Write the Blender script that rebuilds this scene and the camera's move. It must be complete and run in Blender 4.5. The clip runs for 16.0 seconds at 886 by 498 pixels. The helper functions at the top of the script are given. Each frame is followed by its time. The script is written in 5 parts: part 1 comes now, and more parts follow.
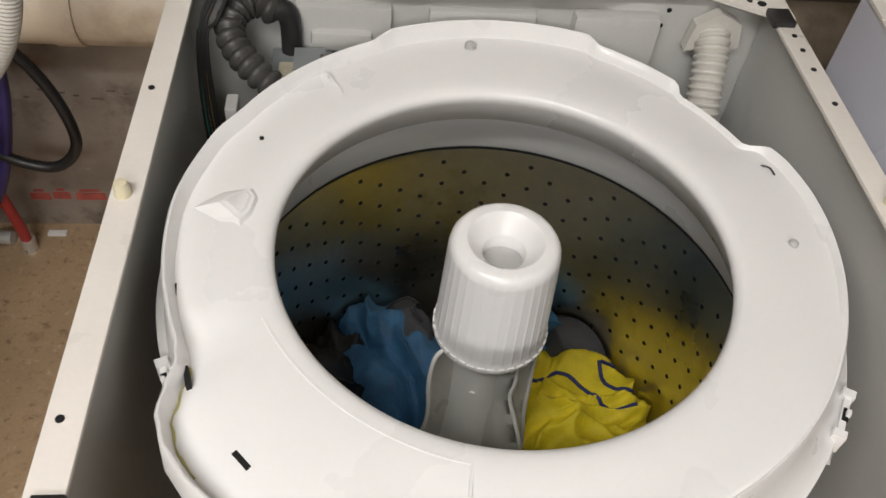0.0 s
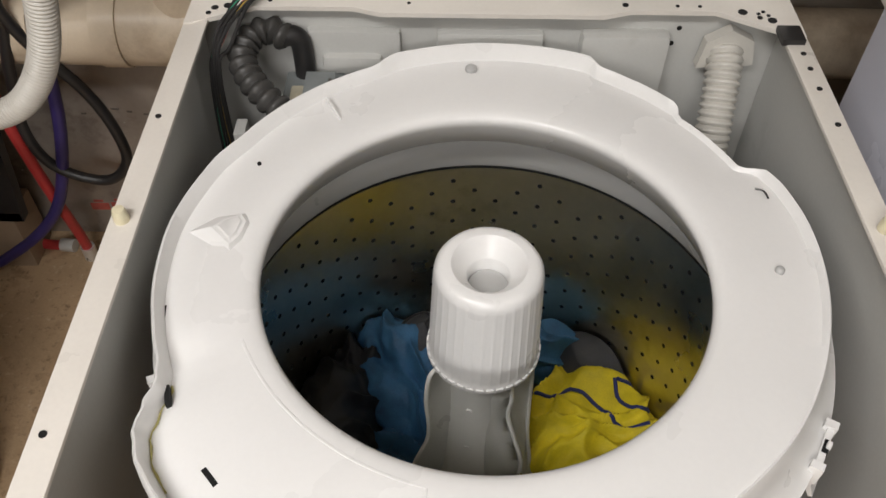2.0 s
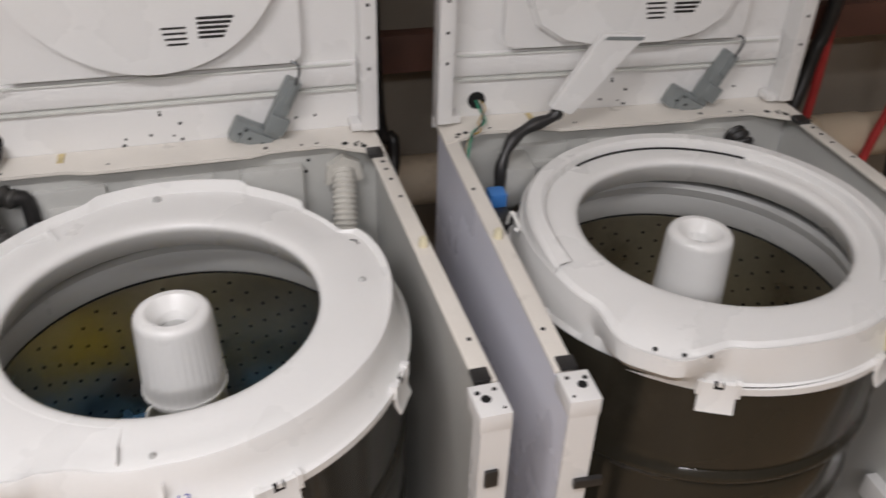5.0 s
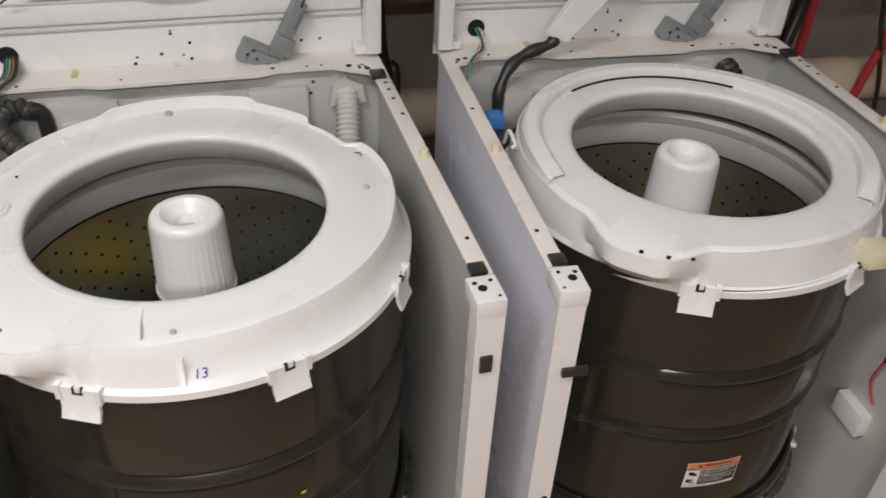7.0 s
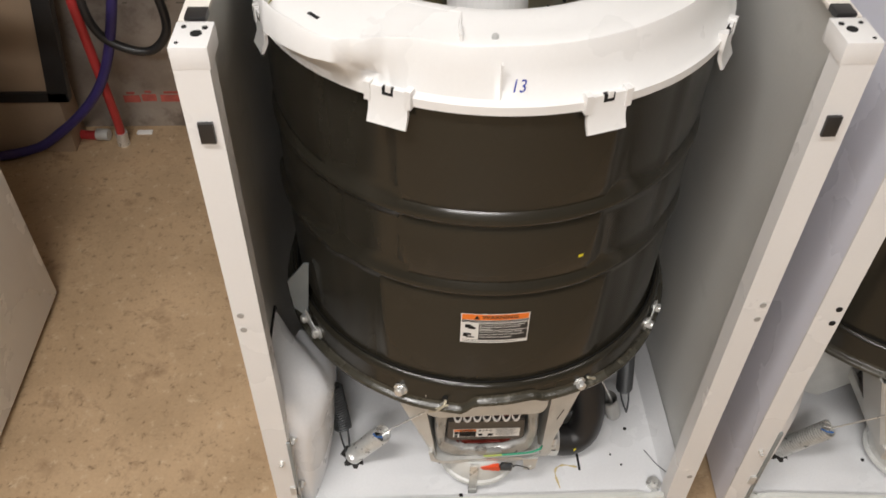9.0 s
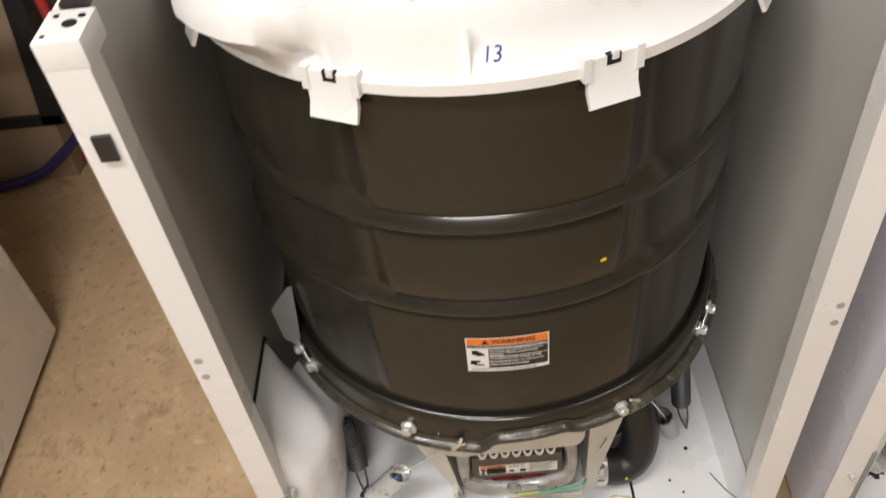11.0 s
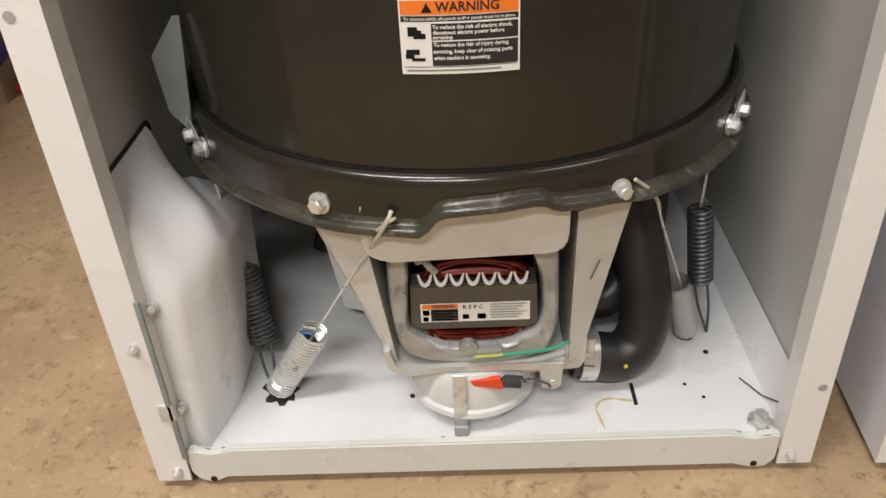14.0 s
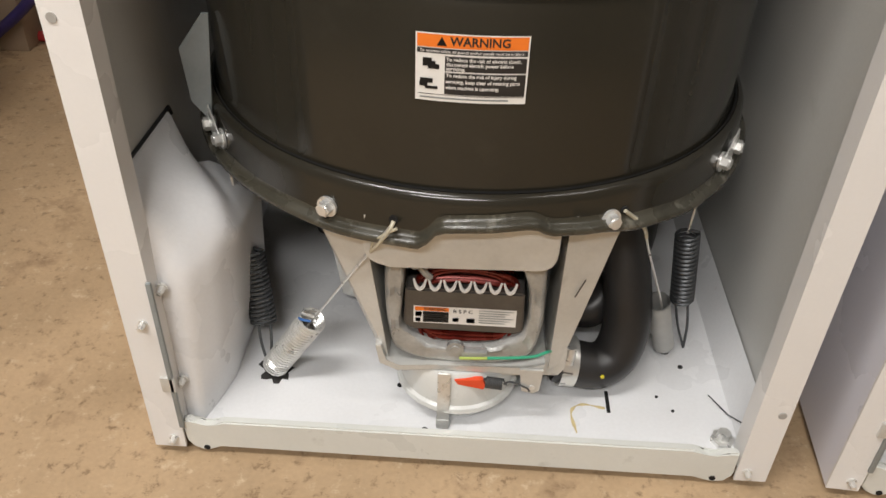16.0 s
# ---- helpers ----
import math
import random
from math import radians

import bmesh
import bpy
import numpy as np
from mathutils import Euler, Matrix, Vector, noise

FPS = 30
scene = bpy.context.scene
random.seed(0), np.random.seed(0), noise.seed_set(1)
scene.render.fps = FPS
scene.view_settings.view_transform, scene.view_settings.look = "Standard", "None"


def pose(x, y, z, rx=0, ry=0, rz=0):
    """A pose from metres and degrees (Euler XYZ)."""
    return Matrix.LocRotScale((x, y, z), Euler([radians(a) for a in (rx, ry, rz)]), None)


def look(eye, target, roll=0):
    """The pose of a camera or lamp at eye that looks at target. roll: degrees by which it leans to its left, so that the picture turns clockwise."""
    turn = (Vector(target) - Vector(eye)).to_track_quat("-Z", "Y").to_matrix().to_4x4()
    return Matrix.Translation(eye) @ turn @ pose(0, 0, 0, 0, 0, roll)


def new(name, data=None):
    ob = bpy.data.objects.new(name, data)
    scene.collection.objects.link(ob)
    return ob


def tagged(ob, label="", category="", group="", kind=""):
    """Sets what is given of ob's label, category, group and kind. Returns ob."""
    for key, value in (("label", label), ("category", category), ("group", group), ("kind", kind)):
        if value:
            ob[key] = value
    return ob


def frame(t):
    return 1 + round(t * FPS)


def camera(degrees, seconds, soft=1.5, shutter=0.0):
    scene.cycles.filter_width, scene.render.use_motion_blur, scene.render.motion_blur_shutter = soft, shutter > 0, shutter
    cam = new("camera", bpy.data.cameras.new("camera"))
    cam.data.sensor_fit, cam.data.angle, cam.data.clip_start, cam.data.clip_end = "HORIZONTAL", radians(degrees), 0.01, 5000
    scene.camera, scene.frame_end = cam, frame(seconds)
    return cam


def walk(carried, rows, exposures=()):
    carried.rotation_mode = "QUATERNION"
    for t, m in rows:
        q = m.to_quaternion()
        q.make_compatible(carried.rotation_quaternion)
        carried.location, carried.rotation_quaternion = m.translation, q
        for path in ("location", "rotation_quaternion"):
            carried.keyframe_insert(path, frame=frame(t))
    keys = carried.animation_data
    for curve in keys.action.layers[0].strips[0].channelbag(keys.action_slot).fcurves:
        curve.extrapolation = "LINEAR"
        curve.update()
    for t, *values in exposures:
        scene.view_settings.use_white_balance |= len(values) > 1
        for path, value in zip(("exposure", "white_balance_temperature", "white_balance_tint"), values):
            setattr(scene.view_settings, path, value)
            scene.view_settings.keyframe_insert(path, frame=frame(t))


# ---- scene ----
cam = camera(56.0, 16.0, shutter=0.3)
PATH = [
    (0, (-0.127, -0.152, 1.351), (0.057, 1.158, -0.149), 6.4),
    (0.5, (-0.070, -0.144, 1.351), (0.005, 1.141, -0.180), 3.4),
    (1, (-0.051, -0.143, 1.366), (-0.024, 1.136, -0.171), 1.7),
    (1.5, (-0.051, -0.151, 1.379), (-0.049, 1.142, -0.147), 0.9),
    (2, (-0.048, -0.150, 1.380), (-0.052, 1.165, -0.127), 0.6),
    (2.5, (-0.044, -0.160, 1.373), (-0.050, 1.190, -0.102), 0.3),
    (3, (-0.088, -0.244, 1.378), (-0.074, 1.143, -0.062), 0.4),
    (3.5, (-0.129, -0.372, 1.410), (-0.048, 1.121, 0.083), 0.8),
    (4, (-0.113, -0.430, 1.438), (0.035, 1.140, 0.208), 1.0),
    (4.5, (-0.032, -0.496, 1.460), (0.200, 1.108, 0.289), 1.6),
    (5, (0.073, -0.563, 1.480), (0.559, 1.028, 0.370), 1.9),
    (5.2, (0.107, -0.580, 1.467), (0.692, 0.998, 0.386), 1.7),
    (5.62, (0.139, -0.605, 1.453), (0.828, 0.955, 0.394), 1.6),
    (6.04, (0.131, -0.623, 1.452), (0.820, 0.924, 0.372), 1.9),
    (6.46, (0.098, -0.636, 1.455), (0.720, 0.904, 0.332), 2.4),
    (6.88, (0.054, -0.645, 1.456), (0.575, 0.892, 0.285), 3.0),
    (7.3, (0.015, -0.654, 1.448), (0.435, 0.888, 0.245), 3.4),
    (7.5, (-0.004, -0.659, 1.439), (0.363, 0.887, 0.225), 3.6),
    (8, (-0.047, -0.670, 1.388), (0.198, 0.872, 0.137), 3.5),
    (8.5, (-0.090, -0.666, 1.315), (0.036, 0.841, 0.006), 1.6),
    (8.7, (-0.102, -0.665, 1.295), (0.006, 0.801, -0.060), 1.5),
    (9.12, (-0.116, -0.656, 1.259), (-0.052, 0.755, -0.156), 1.1),
    (9.54, (-0.117, -0.636, 1.222), (-0.114, 0.745, -0.224), 0.3),
    (9.96, (-0.107, -0.607, 1.189), (-0.163, 0.765, -0.264), -1.0),
    (10.38, (-0.085, -0.573, 1.166), (-0.179, 0.806, -0.278), -3.0),
    (10.8, (-0.053, -0.539, 1.157), (-0.146, 0.862, -0.267), -5.6),
    (11, (-0.031, -0.519, 1.157), (-0.108, 0.898, -0.253), -7.4),
    (11.5, (-0.048, -0.477, 1.088), (0.094, 1.039, -0.209), -5.4),
    (12, (0.000, -0.532, 0.937), (0.060, 0.933, -0.424), -6.3),
    (12.5, (0.013, -0.520, 0.775), (-0.094, 1.040, -0.472), -9.0),
    (13, (0.002, -0.531, 0.682), (-0.096, 1.112, -0.452), -7.0),
    (13.5, (-0.005, -0.544, 0.663), (-0.078, 1.114, -0.453), -5.3),
    (14, (-0.008, -0.563, 0.666), (-0.062, 1.090, -0.459), -3.1),
    (14.5, (-0.008, -0.565, 0.673), (-0.061, 1.075, -0.470), -1.8),
    (15, (-0.010, -0.565, 0.673), (-0.069, 1.064, -0.487), -0.9),
    (15.5, (-0.008, -0.566, 0.689), (-0.071, 1.046, -0.493), 0.3),
    (16, (-0.003, -0.574, 0.728), (-0.059, 1.024, -0.474), 1.9),
]
walk(cam, [(t, look(eye, target, roll)) for t, eye, target, roll in PATH],
     exposures=[(0.0, -0.02, 6540, 11), (3.0, -0.04, 6520, 11), (4.0, -0.06, 6450, 12), (5.2, -0.14, 6330, 14), (7.5, -0.04, 6450, 12), (8.7, 0.12, 6540, 11),
                (11.0, 0.32, 6660, 11), (11.5, 0.3, 6680, 11), (12.0, 0.52, 6640, 10), (12.5, 0.5, 6640, 10), (14.0, 0.4, 6560, 10), (16.0, 0.4, 6560, 10)])

# ---- light and exposure ----
world = bpy.data.worlds.new("world")
scene.world = world
world.use_nodes = True
world.node_tree.nodes["Background"].inputs[0].default_value = (0.9, 0.93, 1.0, 1)
world.node_tree.nodes["Background"].inputs[1].default_value = 0.05


def tube_lamp(x, y, z, sx, sy, watts, rz=0, tint=(1.0, 0.985, 0.97)):
    data = bpy.data.lights.new("fluorescent_lamp", "AREA")
    data.shape, data.size, data.size_y, data.energy, data.color = "RECTANGLE", sx, sy, watts, tint
    ob = new("fluorescent_lamp", data)
    ob.matrix_world = pose(x, y, z, 0, 0, rz)
    return ob


LAMPS = ((-0.75, -0.7, 29.0), (1.4, -0.7, 5.0), (-0.35, -2.1, 46.0))
for lx, ly, watts in LAMPS:
    tube_lamp(lx, ly, 2.43, 1.2, 0.22, watts)

# ---- materials ----


def srgb(r, g, b):
    return tuple((v / 255 / 12.92 if v <= 10 else ((v / 255 + 0.055) / 1.055) ** 2.4) for v in (r, g, b))


def material(name, base, rough=0.5, metal=0.0, scale=30.0, vary=0.08, bump=0.0, fine=250.0, rough_vary=0.08, coat=0.0, stain=None, stain_scale=6.0, stain_at=0.6, spec=0.5):
    m = bpy.data.materials.new(name)
    m.use_nodes = True
    nt = m.node_tree
    nd, ln = nt.nodes, nt.links
    b = nd["Principled BSDF"]
    b.inputs["Metallic"].default_value = metal
    b.inputs["Coat Weight"].default_value = coat
    b.inputs["Coat Roughness"].default_value = 0.12
    b.inputs["Specular IOR Level"].default_value = spec
    co = nd.new("ShaderNodeTexCoord")
    n1 = nd.new("ShaderNodeTexNoise")
    n1.inputs["Scale"].default_value, n1.inputs["Detail"].default_value = scale, 5
    ln.new(co.outputs["Object"], n1.inputs["Vector"])
    n2 = nd.new("ShaderNodeTexNoise")
    n2.inputs["Scale"].default_value, n2.inputs["Detail"].default_value = fine, 3
    ln.new(co.outputs["Object"], n2.inputs["Vector"])
    add = nd.new("ShaderNodeMath")
    add.operation = "MULTIPLY_ADD"
    add.inputs[1].default_value = 0.35
    ln.new(n2.outputs["Fac"], add.inputs[0])
    ln.new(n1.outputs["Fac"], add.inputs[2])
    ramp = nd.new("ShaderNodeMapRange")
    ramp.inputs["From Min"].default_value, ramp.inputs["From Max"].default_value = 0.4, 0.95
    ramp.inputs["To Min"].default_value, ramp.inputs["To Max"].default_value = 1 - vary, 1 + vary
    ln.new(add.outputs[0], ramp.inputs["Value"])
    mul = nd.new("ShaderNodeVectorMath")
    mul.operation = "SCALE"
    mul.inputs[0].default_value = base
    ln.new(ramp.outputs[0], mul.inputs["Scale"])
    colour = mul.outputs["Vector"]
    if stain:
        n3 = nd.new("ShaderNodeTexNoise")
        n3.inputs["Scale"].default_value, n3.inputs["Detail"].default_value, n3.inputs["Roughness"].default_value = stain_scale, 8, 0.65
        ln.new(co.outputs["Object"], n3.inputs["Vector"])
        r3 = nd.new("ShaderNodeMapRange")
        r3.inputs["From Min"].default_value, r3.inputs["From Max"].default_value = stain_at, stain_at + 0.14
        ln.new(n3.outputs["Fac"], r3.inputs["Value"])
        mix = nd.new("ShaderNodeMix")
        mix.data_type = "RGBA"
        mix.inputs["B"].default_value = (*stain, 1)
        ln.new(r3.outputs[0], mix.inputs["Factor"])
        ln.new(colour, mix.inputs["A"])
        colour = mix.outputs["Result"]
    ln.new(colour, b.inputs["Base Color"])
    rr = nd.new("ShaderNodeMapRange")
    rr.inputs["From Min"].default_value, rr.inputs["From Max"].default_value = 0.3, 0.7
    rr.inputs["To Min"].default_value, rr.inputs["To Max"].default_value = max(0.03, rough - rough_vary), min(1, rough + rough_vary)
    ln.new(n1.outputs["Fac"], rr.inputs["Value"])
    ln.new(rr.outputs[0], b.inputs["Roughness"])
    if bump:
        bp = nd.new("ShaderNodeBump")
        bp.inputs["Distance"].default_value = 0.002
        bp.inputs["Strength"].default_value = bump
        ln.new(add.outputs[0], bp.inputs["Height"])
        ln.new(bp.outputs["Normal"], b.inputs["Normal"])
    return m


M = {}
M["paint"] = material("white_enamel", (0.78, 0.772, 0.76), 0.28, scale=4, vary=0.03, bump=0.02, stain=(0.64, 0.62, 0.58), stain_scale=9, stain_at=0.66)
M["rim"] = material("worn_white_enamel", (0.76, 0.72, 0.66), 0.35, scale=12, vary=0.06, bump=0.03, stain=(0.5, 0.42, 0.3), stain_scale=14, stain_at=0.66)
M["inner"] = material("grey_inner_coat", (0.55, 0.55, 0.525), 0.4, scale=5, vary=0.07, bump=0.02, stain=(0.47, 0.47, 0.44), stain_scale=7, stain_at=0.6)
M["pan"] = material("white_pan_enamel", (0.76, 0.765, 0.775), 0.3, scale=6, vary=0.07, bump=0.02)
M["panlip"] = material("grey_white_pan_lip", (0.66, 0.67, 0.635), 0.32, scale=9, vary=0.05, stain=(0.46, 0.455, 0.42), stain_scale=18, stain_at=0.64)
M["plastic"] = material("white_plastic", (0.8, 0.795, 0.782), 0.3, scale=7, vary=0.03, bump=0.012)
M["agitator"] = material("grey_agitator_plastic", (0.8, 0.8, 0.76), 0.34, scale=8, vary=0.05, stain=(0.62, 0.6, 0.54), stain_scale=10, stain_at=0.62)
M["ring"] = material("basket_ring_plastic", (0.46, 0.46, 0.45), 0.35, scale=8, vary=0.04)
M["tub"] = material("dark_olive_enamel", (0.0245, 0.022, 0.016), 0.2, scale=5, vary=0.1, bump=0.012, coat=0.1, stain=(0.031, 0.028, 0.021), stain_scale=9, stain_at=0.56, spec=0.36)
M["worn_tub"] = material("worn_olive_enamel", (0.05, 0.046, 0.034), 0.26, scale=30, vary=0.3, bump=0.08, stain=(0.17, 0.16, 0.13), stain_scale=34, stain_at=0.58)
M["steel"] = material("basket_stainless", (0.72, 0.68, 0.58), 0.34, 1.0, scale=9, vary=0.14, fine=90, stain=(0.48, 0.45, 0.36), stain_scale=8, stain_at=0.55)
M["steel"].node_tree.nodes["Principled BSDF"].inputs["Anisotropic"].default_value = 0.5
round_grain = M["steel"].node_tree.nodes.new("ShaderNodeTangent")
round_grain.direction_type, round_grain.axis = "RADIAL", "Z"
M["steel"].node_tree.links.new(round_grain.outputs["Tangent"], M["steel"].node_tree.nodes["Principled BSDF"].inputs["Tangent"])
M["zinc"] = material("zinc_bright", (0.74, 0.74, 0.72), 0.32, 0.65, scale=90, vary=0.12, stain=(0.5, 0.49, 0.46), stain_scale=60)
M["dullzinc"] = material("galvanised_sheet", (0.6, 0.6, 0.575), 0.38, 0.35, scale=25, vary=0.1, stain=(0.44, 0.43, 0.4), stain_scale=12)
M["spring"] = material("spring_wire", (0.11, 0.115, 0.12), 0.45, 0.7, scale=60, vary=0.2)
M["black"] = material("black_rubber", (0.022, 0.021, 0.021), 0.38, scale=25, vary=0.2, bump=0.05)
# flat near-black in place of the shade inside holes and gaps
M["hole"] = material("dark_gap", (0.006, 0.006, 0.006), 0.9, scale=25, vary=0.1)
M["bellows"] = material("dark_grey_rubber", (0.048, 0.046, 0.043), 0.46, scale=30, vary=0.2, bump=0.1)
M["hosewhite"] = material("corrugated_hose_plastic", (0.62, 0.6, 0.55), 0.4, scale=20, vary=0.06, stain=(0.5, 0.46, 0.4), stain_scale=16)
M["red"] = material("red_hose_rubber", (0.42, 0.035, 0.035), 0.45, scale=25, vary=0.15)
M["blue"] = material("dark_blue_hose_rubber", (0.035, 0.025, 0.12), 0.45, scale=25, vary=0.15)
M["pvc"] = material("cream_pvc", (0.64, 0.54, 0.41), 0.38, scale=6, vary=0.1, stain=(0.36, 0.27, 0.18), stain_scale=4, stain_at=0.54)
M["lever"] = material("grey_lever_plastic", (0.23, 0.25, 0.25), 0.45, scale=25, vary=0.12, bump=0.04)
M["flag"] = material("red_orange_plastic", (0.75, 0.075, 0.02), 0.4, scale=40, vary=0.06)
# white enamel with the bluish light on the second machine's sides mixed in
M["cool_lit_paint"] = material("cool_lit_enamel", (0.76, 0.765, 0.84), 0.3, scale=4, vary=0.03, bump=0.02)
M["cable_sleeve"] = material("aged_sleeve", (0.5, 0.46, 0.35), 0.45, scale=60, vary=0.2)
M["orange"] = material("orange_print", (0.85, 0.2, 0.02), 0.45, scale=40, vary=0.04)
M["label"] = material("label_paper", (0.78, 0.77, 0.74), 0.45, scale=40, vary=0.03)
M["ink"] = material("black_print", (0.018, 0.017, 0.017), 0.5, scale=40, vary=0.1)
M["pen"] = material("blue_marker", (0.04, 0.07, 0.42), 0.5, scale=90, vary=0.25)
M["copper"] = material("red_enamelled_copper", (0.15, 0.016, 0.01), 0.3, 0.4, scale=60, vary=0.3)
M["iron"] = material("stator_laminate", (0.12, 0.11, 0.1), 0.45, 0.5, scale=80, vary=0.15, bump=0.05)
M["cast"] = material("cast_aluminium", (0.4, 0.4, 0.385), 0.34, 0.35, scale=40, vary=0.25, bump=0.2, stain=(0.22, 0.21, 0.195), stain_scale=22, stain_at=0.56)
M["sleeve"] = material("grey_nylon_sleeve", (0.4, 0.4, 0.385), 0.4, scale=30, vary=0.1)
M["plug"] = material("grey_plug", (0.36, 0.35, 0.33), 0.45, scale=40, vary=0.15)
M["milky"] = material("milky_pump_plastic", (0.66, 0.67, 0.65), 0.3, scale=20, vary=0.06)
M["green"] = material("green_wire", (0.04, 0.34, 0.2), 0.4)
M["yellowgreen"] = material("yellow_green_wire", (0.4, 0.5, 0.12), 0.4)
M["yellowwire"] = material("yellow_wire", (0.42, 0.27, 0.04), 0.4)
M["white_wire"] = material("white_wire", (0.7, 0.69, 0.66), 0.4)
M["pink_wire"] = material("pink_wire", (0.6, 0.25, 0.22), 0.4)
M["connector"] = material("blue_connector", (0.05, 0.2, 0.55), 0.4)
M["ivory"] = material("ivory_nylon", (0.7, 0.64, 0.45), 0.4)
M["yellow_mark"] = material("yellow_paint_dab", (0.75, 0.65, 0.03), 0.5)
M["rust"] = material("yellow_rust_residue", (0.55, 0.45, 0.24), 0.7, scale=80, vary=0.3)
M["residue"] = material("yellow_green_residue", (0.5, 0.45, 0.17), 0.6, scale=80, vary=0.3)
M["grime"] = material("black_grease", (0.03, 0.027, 0.025), 0.6, scale=80, vary=0.4, bump=0.3)
M["spring_tip"] = material("blue_spring_mark", (0.04, 0.14, 0.4), 0.45)
M["cloth_blue"] = material("wet_blue_terry", (0.04, 0.14, 0.28), 0.6, scale=40, vary=0.35, bump=0.7, fine=500)
M["cloth_yellow"] = material("wet_yellow_terry", (0.62, 0.5, 0.012), 0.65, scale=40, vary=0.22, bump=0.6, fine=500)
M["cloth_grey"] = material("wet_grey_cloth", (0.05, 0.052, 0.06), 0.6, scale=40, vary=0.3, bump=0.6, fine=500)
M["cloth_dark"] = material("wet_black_cloth", (0.015, 0.015, 0.018), 0.55, scale=40, vary=0.3, bump=0.6, fine=500)
M["piping"] = material("navy_piping", (0.012, 0.02, 0.12), 0.6, scale=60, vary=0.2)
M["concrete"] = material("tan_concrete", (0.44, 0.31, 0.185), 0.5, scale=7, vary=0.2, bump=0.6, fine=170, rough_vary=0.2, stain=(0.3, 0.2, 0.115), stain_scale=14, stain_at=0.56)
M["wall"] = material("basement_wall", (0.3, 0.265, 0.22), 0.75, scale=3, vary=0.2, bump=0.2, stain=(0.2, 0.17, 0.14), stain_scale=3)
M["foil"] = material("foil_faced_board", (0.38, 0.34, 0.3), 0.36, 0.4, scale=10, vary=0.16, bump=0.25, fine=90, stain=(0.2, 0.17, 0.145), stain_scale=8, stain_at=0.54)
M["ceiling"] = material("ceiling_boards", (0.5, 0.46, 0.4), 0.8, scale=3, vary=0.12)
M["card"] = material("brown_cardboard", (0.3, 0.22, 0.15), 0.75, scale=9, vary=0.12, bump=0.06)
M["wood"] = material("stained_joist", (0.11, 0.05, 0.035), 0.7, scale=12, vary=0.3, bump=0.3)
M["redprint"] = material("red_board_print", (0.4, 0.09, 0.07), 0.6, scale=60, vary=0.3)
M["greyprint"] = material("black_board_print", (0.14, 0.125, 0.11), 0.6, scale=60, vary=0.3)

def speckle(m, colour, scale, at, width=0.06):
    """Adds fine dark pits over a material's colour."""
    nt = m.node_tree
    b = nt.nodes["Principled BSDF"]
    under = b.inputs["Base Color"].links[0].from_socket
    co, n, r, mix = nt.nodes.new("ShaderNodeTexCoord"), nt.nodes.new("ShaderNodeTexNoise"), nt.nodes.new("ShaderNodeMapRange"), nt.nodes.new("ShaderNodeMix")
    n.inputs["Scale"].default_value, n.inputs["Detail"].default_value, n.inputs["Roughness"].default_value = scale, 6, 0.75
    r.inputs["From Min"].default_value, r.inputs["From Max"].default_value = at, at + width
    mix.data_type = "RGBA"
    mix.inputs["B"].default_value = (*colour, 1)
    nt.links.new(co.outputs["Object"], n.inputs["Vector"])
    nt.links.new(n.outputs["Fac"], r.inputs["Value"])
    nt.links.new(r.outputs[0], mix.inputs["Factor"])
    nt.links.new(under, mix.inputs["A"])
    nt.links.new(mix.outputs["Result"], b.inputs["Base Color"])


speckle(M["concrete"], (0.24, 0.16, 0.09), 55, 0.55, 0.1)
speckle(M["concrete"], (0.54, 0.41, 0.27), 38, 0.57, 0.1)
speckle(M["pan"], (0.5, 0.48, 0.45), 26, 0.68, 0.12)
speckle(M["foil"], (0.62, 0.6, 0.57), 30, 0.66)
speckle(M["rim"], (0.42, 0.36, 0.25), 40, 0.68, 0.1)
glow = bpy.data.materials.new("lamp_glow")
glow.use_nodes = True
glow.node_tree.nodes["Principled BSDF"].inputs["Emission Color"].default_value = (1, 0.95, 0.88, 1)
glow.node_tree.nodes["Principled BSDF"].inputs["Emission Strength"].default_value = 3.0
M["glow"] = glow

# ---- building helpers ----
from mathutils.bvhtree import BVHTree


def thing(name, m, label, category, group="", kind=""):
    ob = new(name)
    ob.empty_display_size = 0.05
    ob.matrix_world = m
    return tagged(ob, label, category, group, kind)


def finish(bm, mats, smooth=35):
    me = bpy.data.meshes.new("mesh")
    bmesh.ops.recalc_face_normals(bm, faces=bm.faces[:])
    if smooth:
        for f in bm.faces:
            f.smooth = True
        for e in bm.edges:
            if len(e.link_faces) == 2 and e.calc_face_angle(0) > radians(smooth):
                e.smooth = False
    bm.to_mesh(me)
    bm.free()
    for m in mats if isinstance(mats, (list, tuple)) else [mats]:
        me.materials.append(M[m] if isinstance(m, str) else m)
    return me


def part(name, bm, mats, parent=None, label="", smooth=35):
    ob = new(name, finish(bm, mats, smooth))
    if parent is not None:
        ob.parent = parent
    if label:
        ob["label"] = label
    return ob


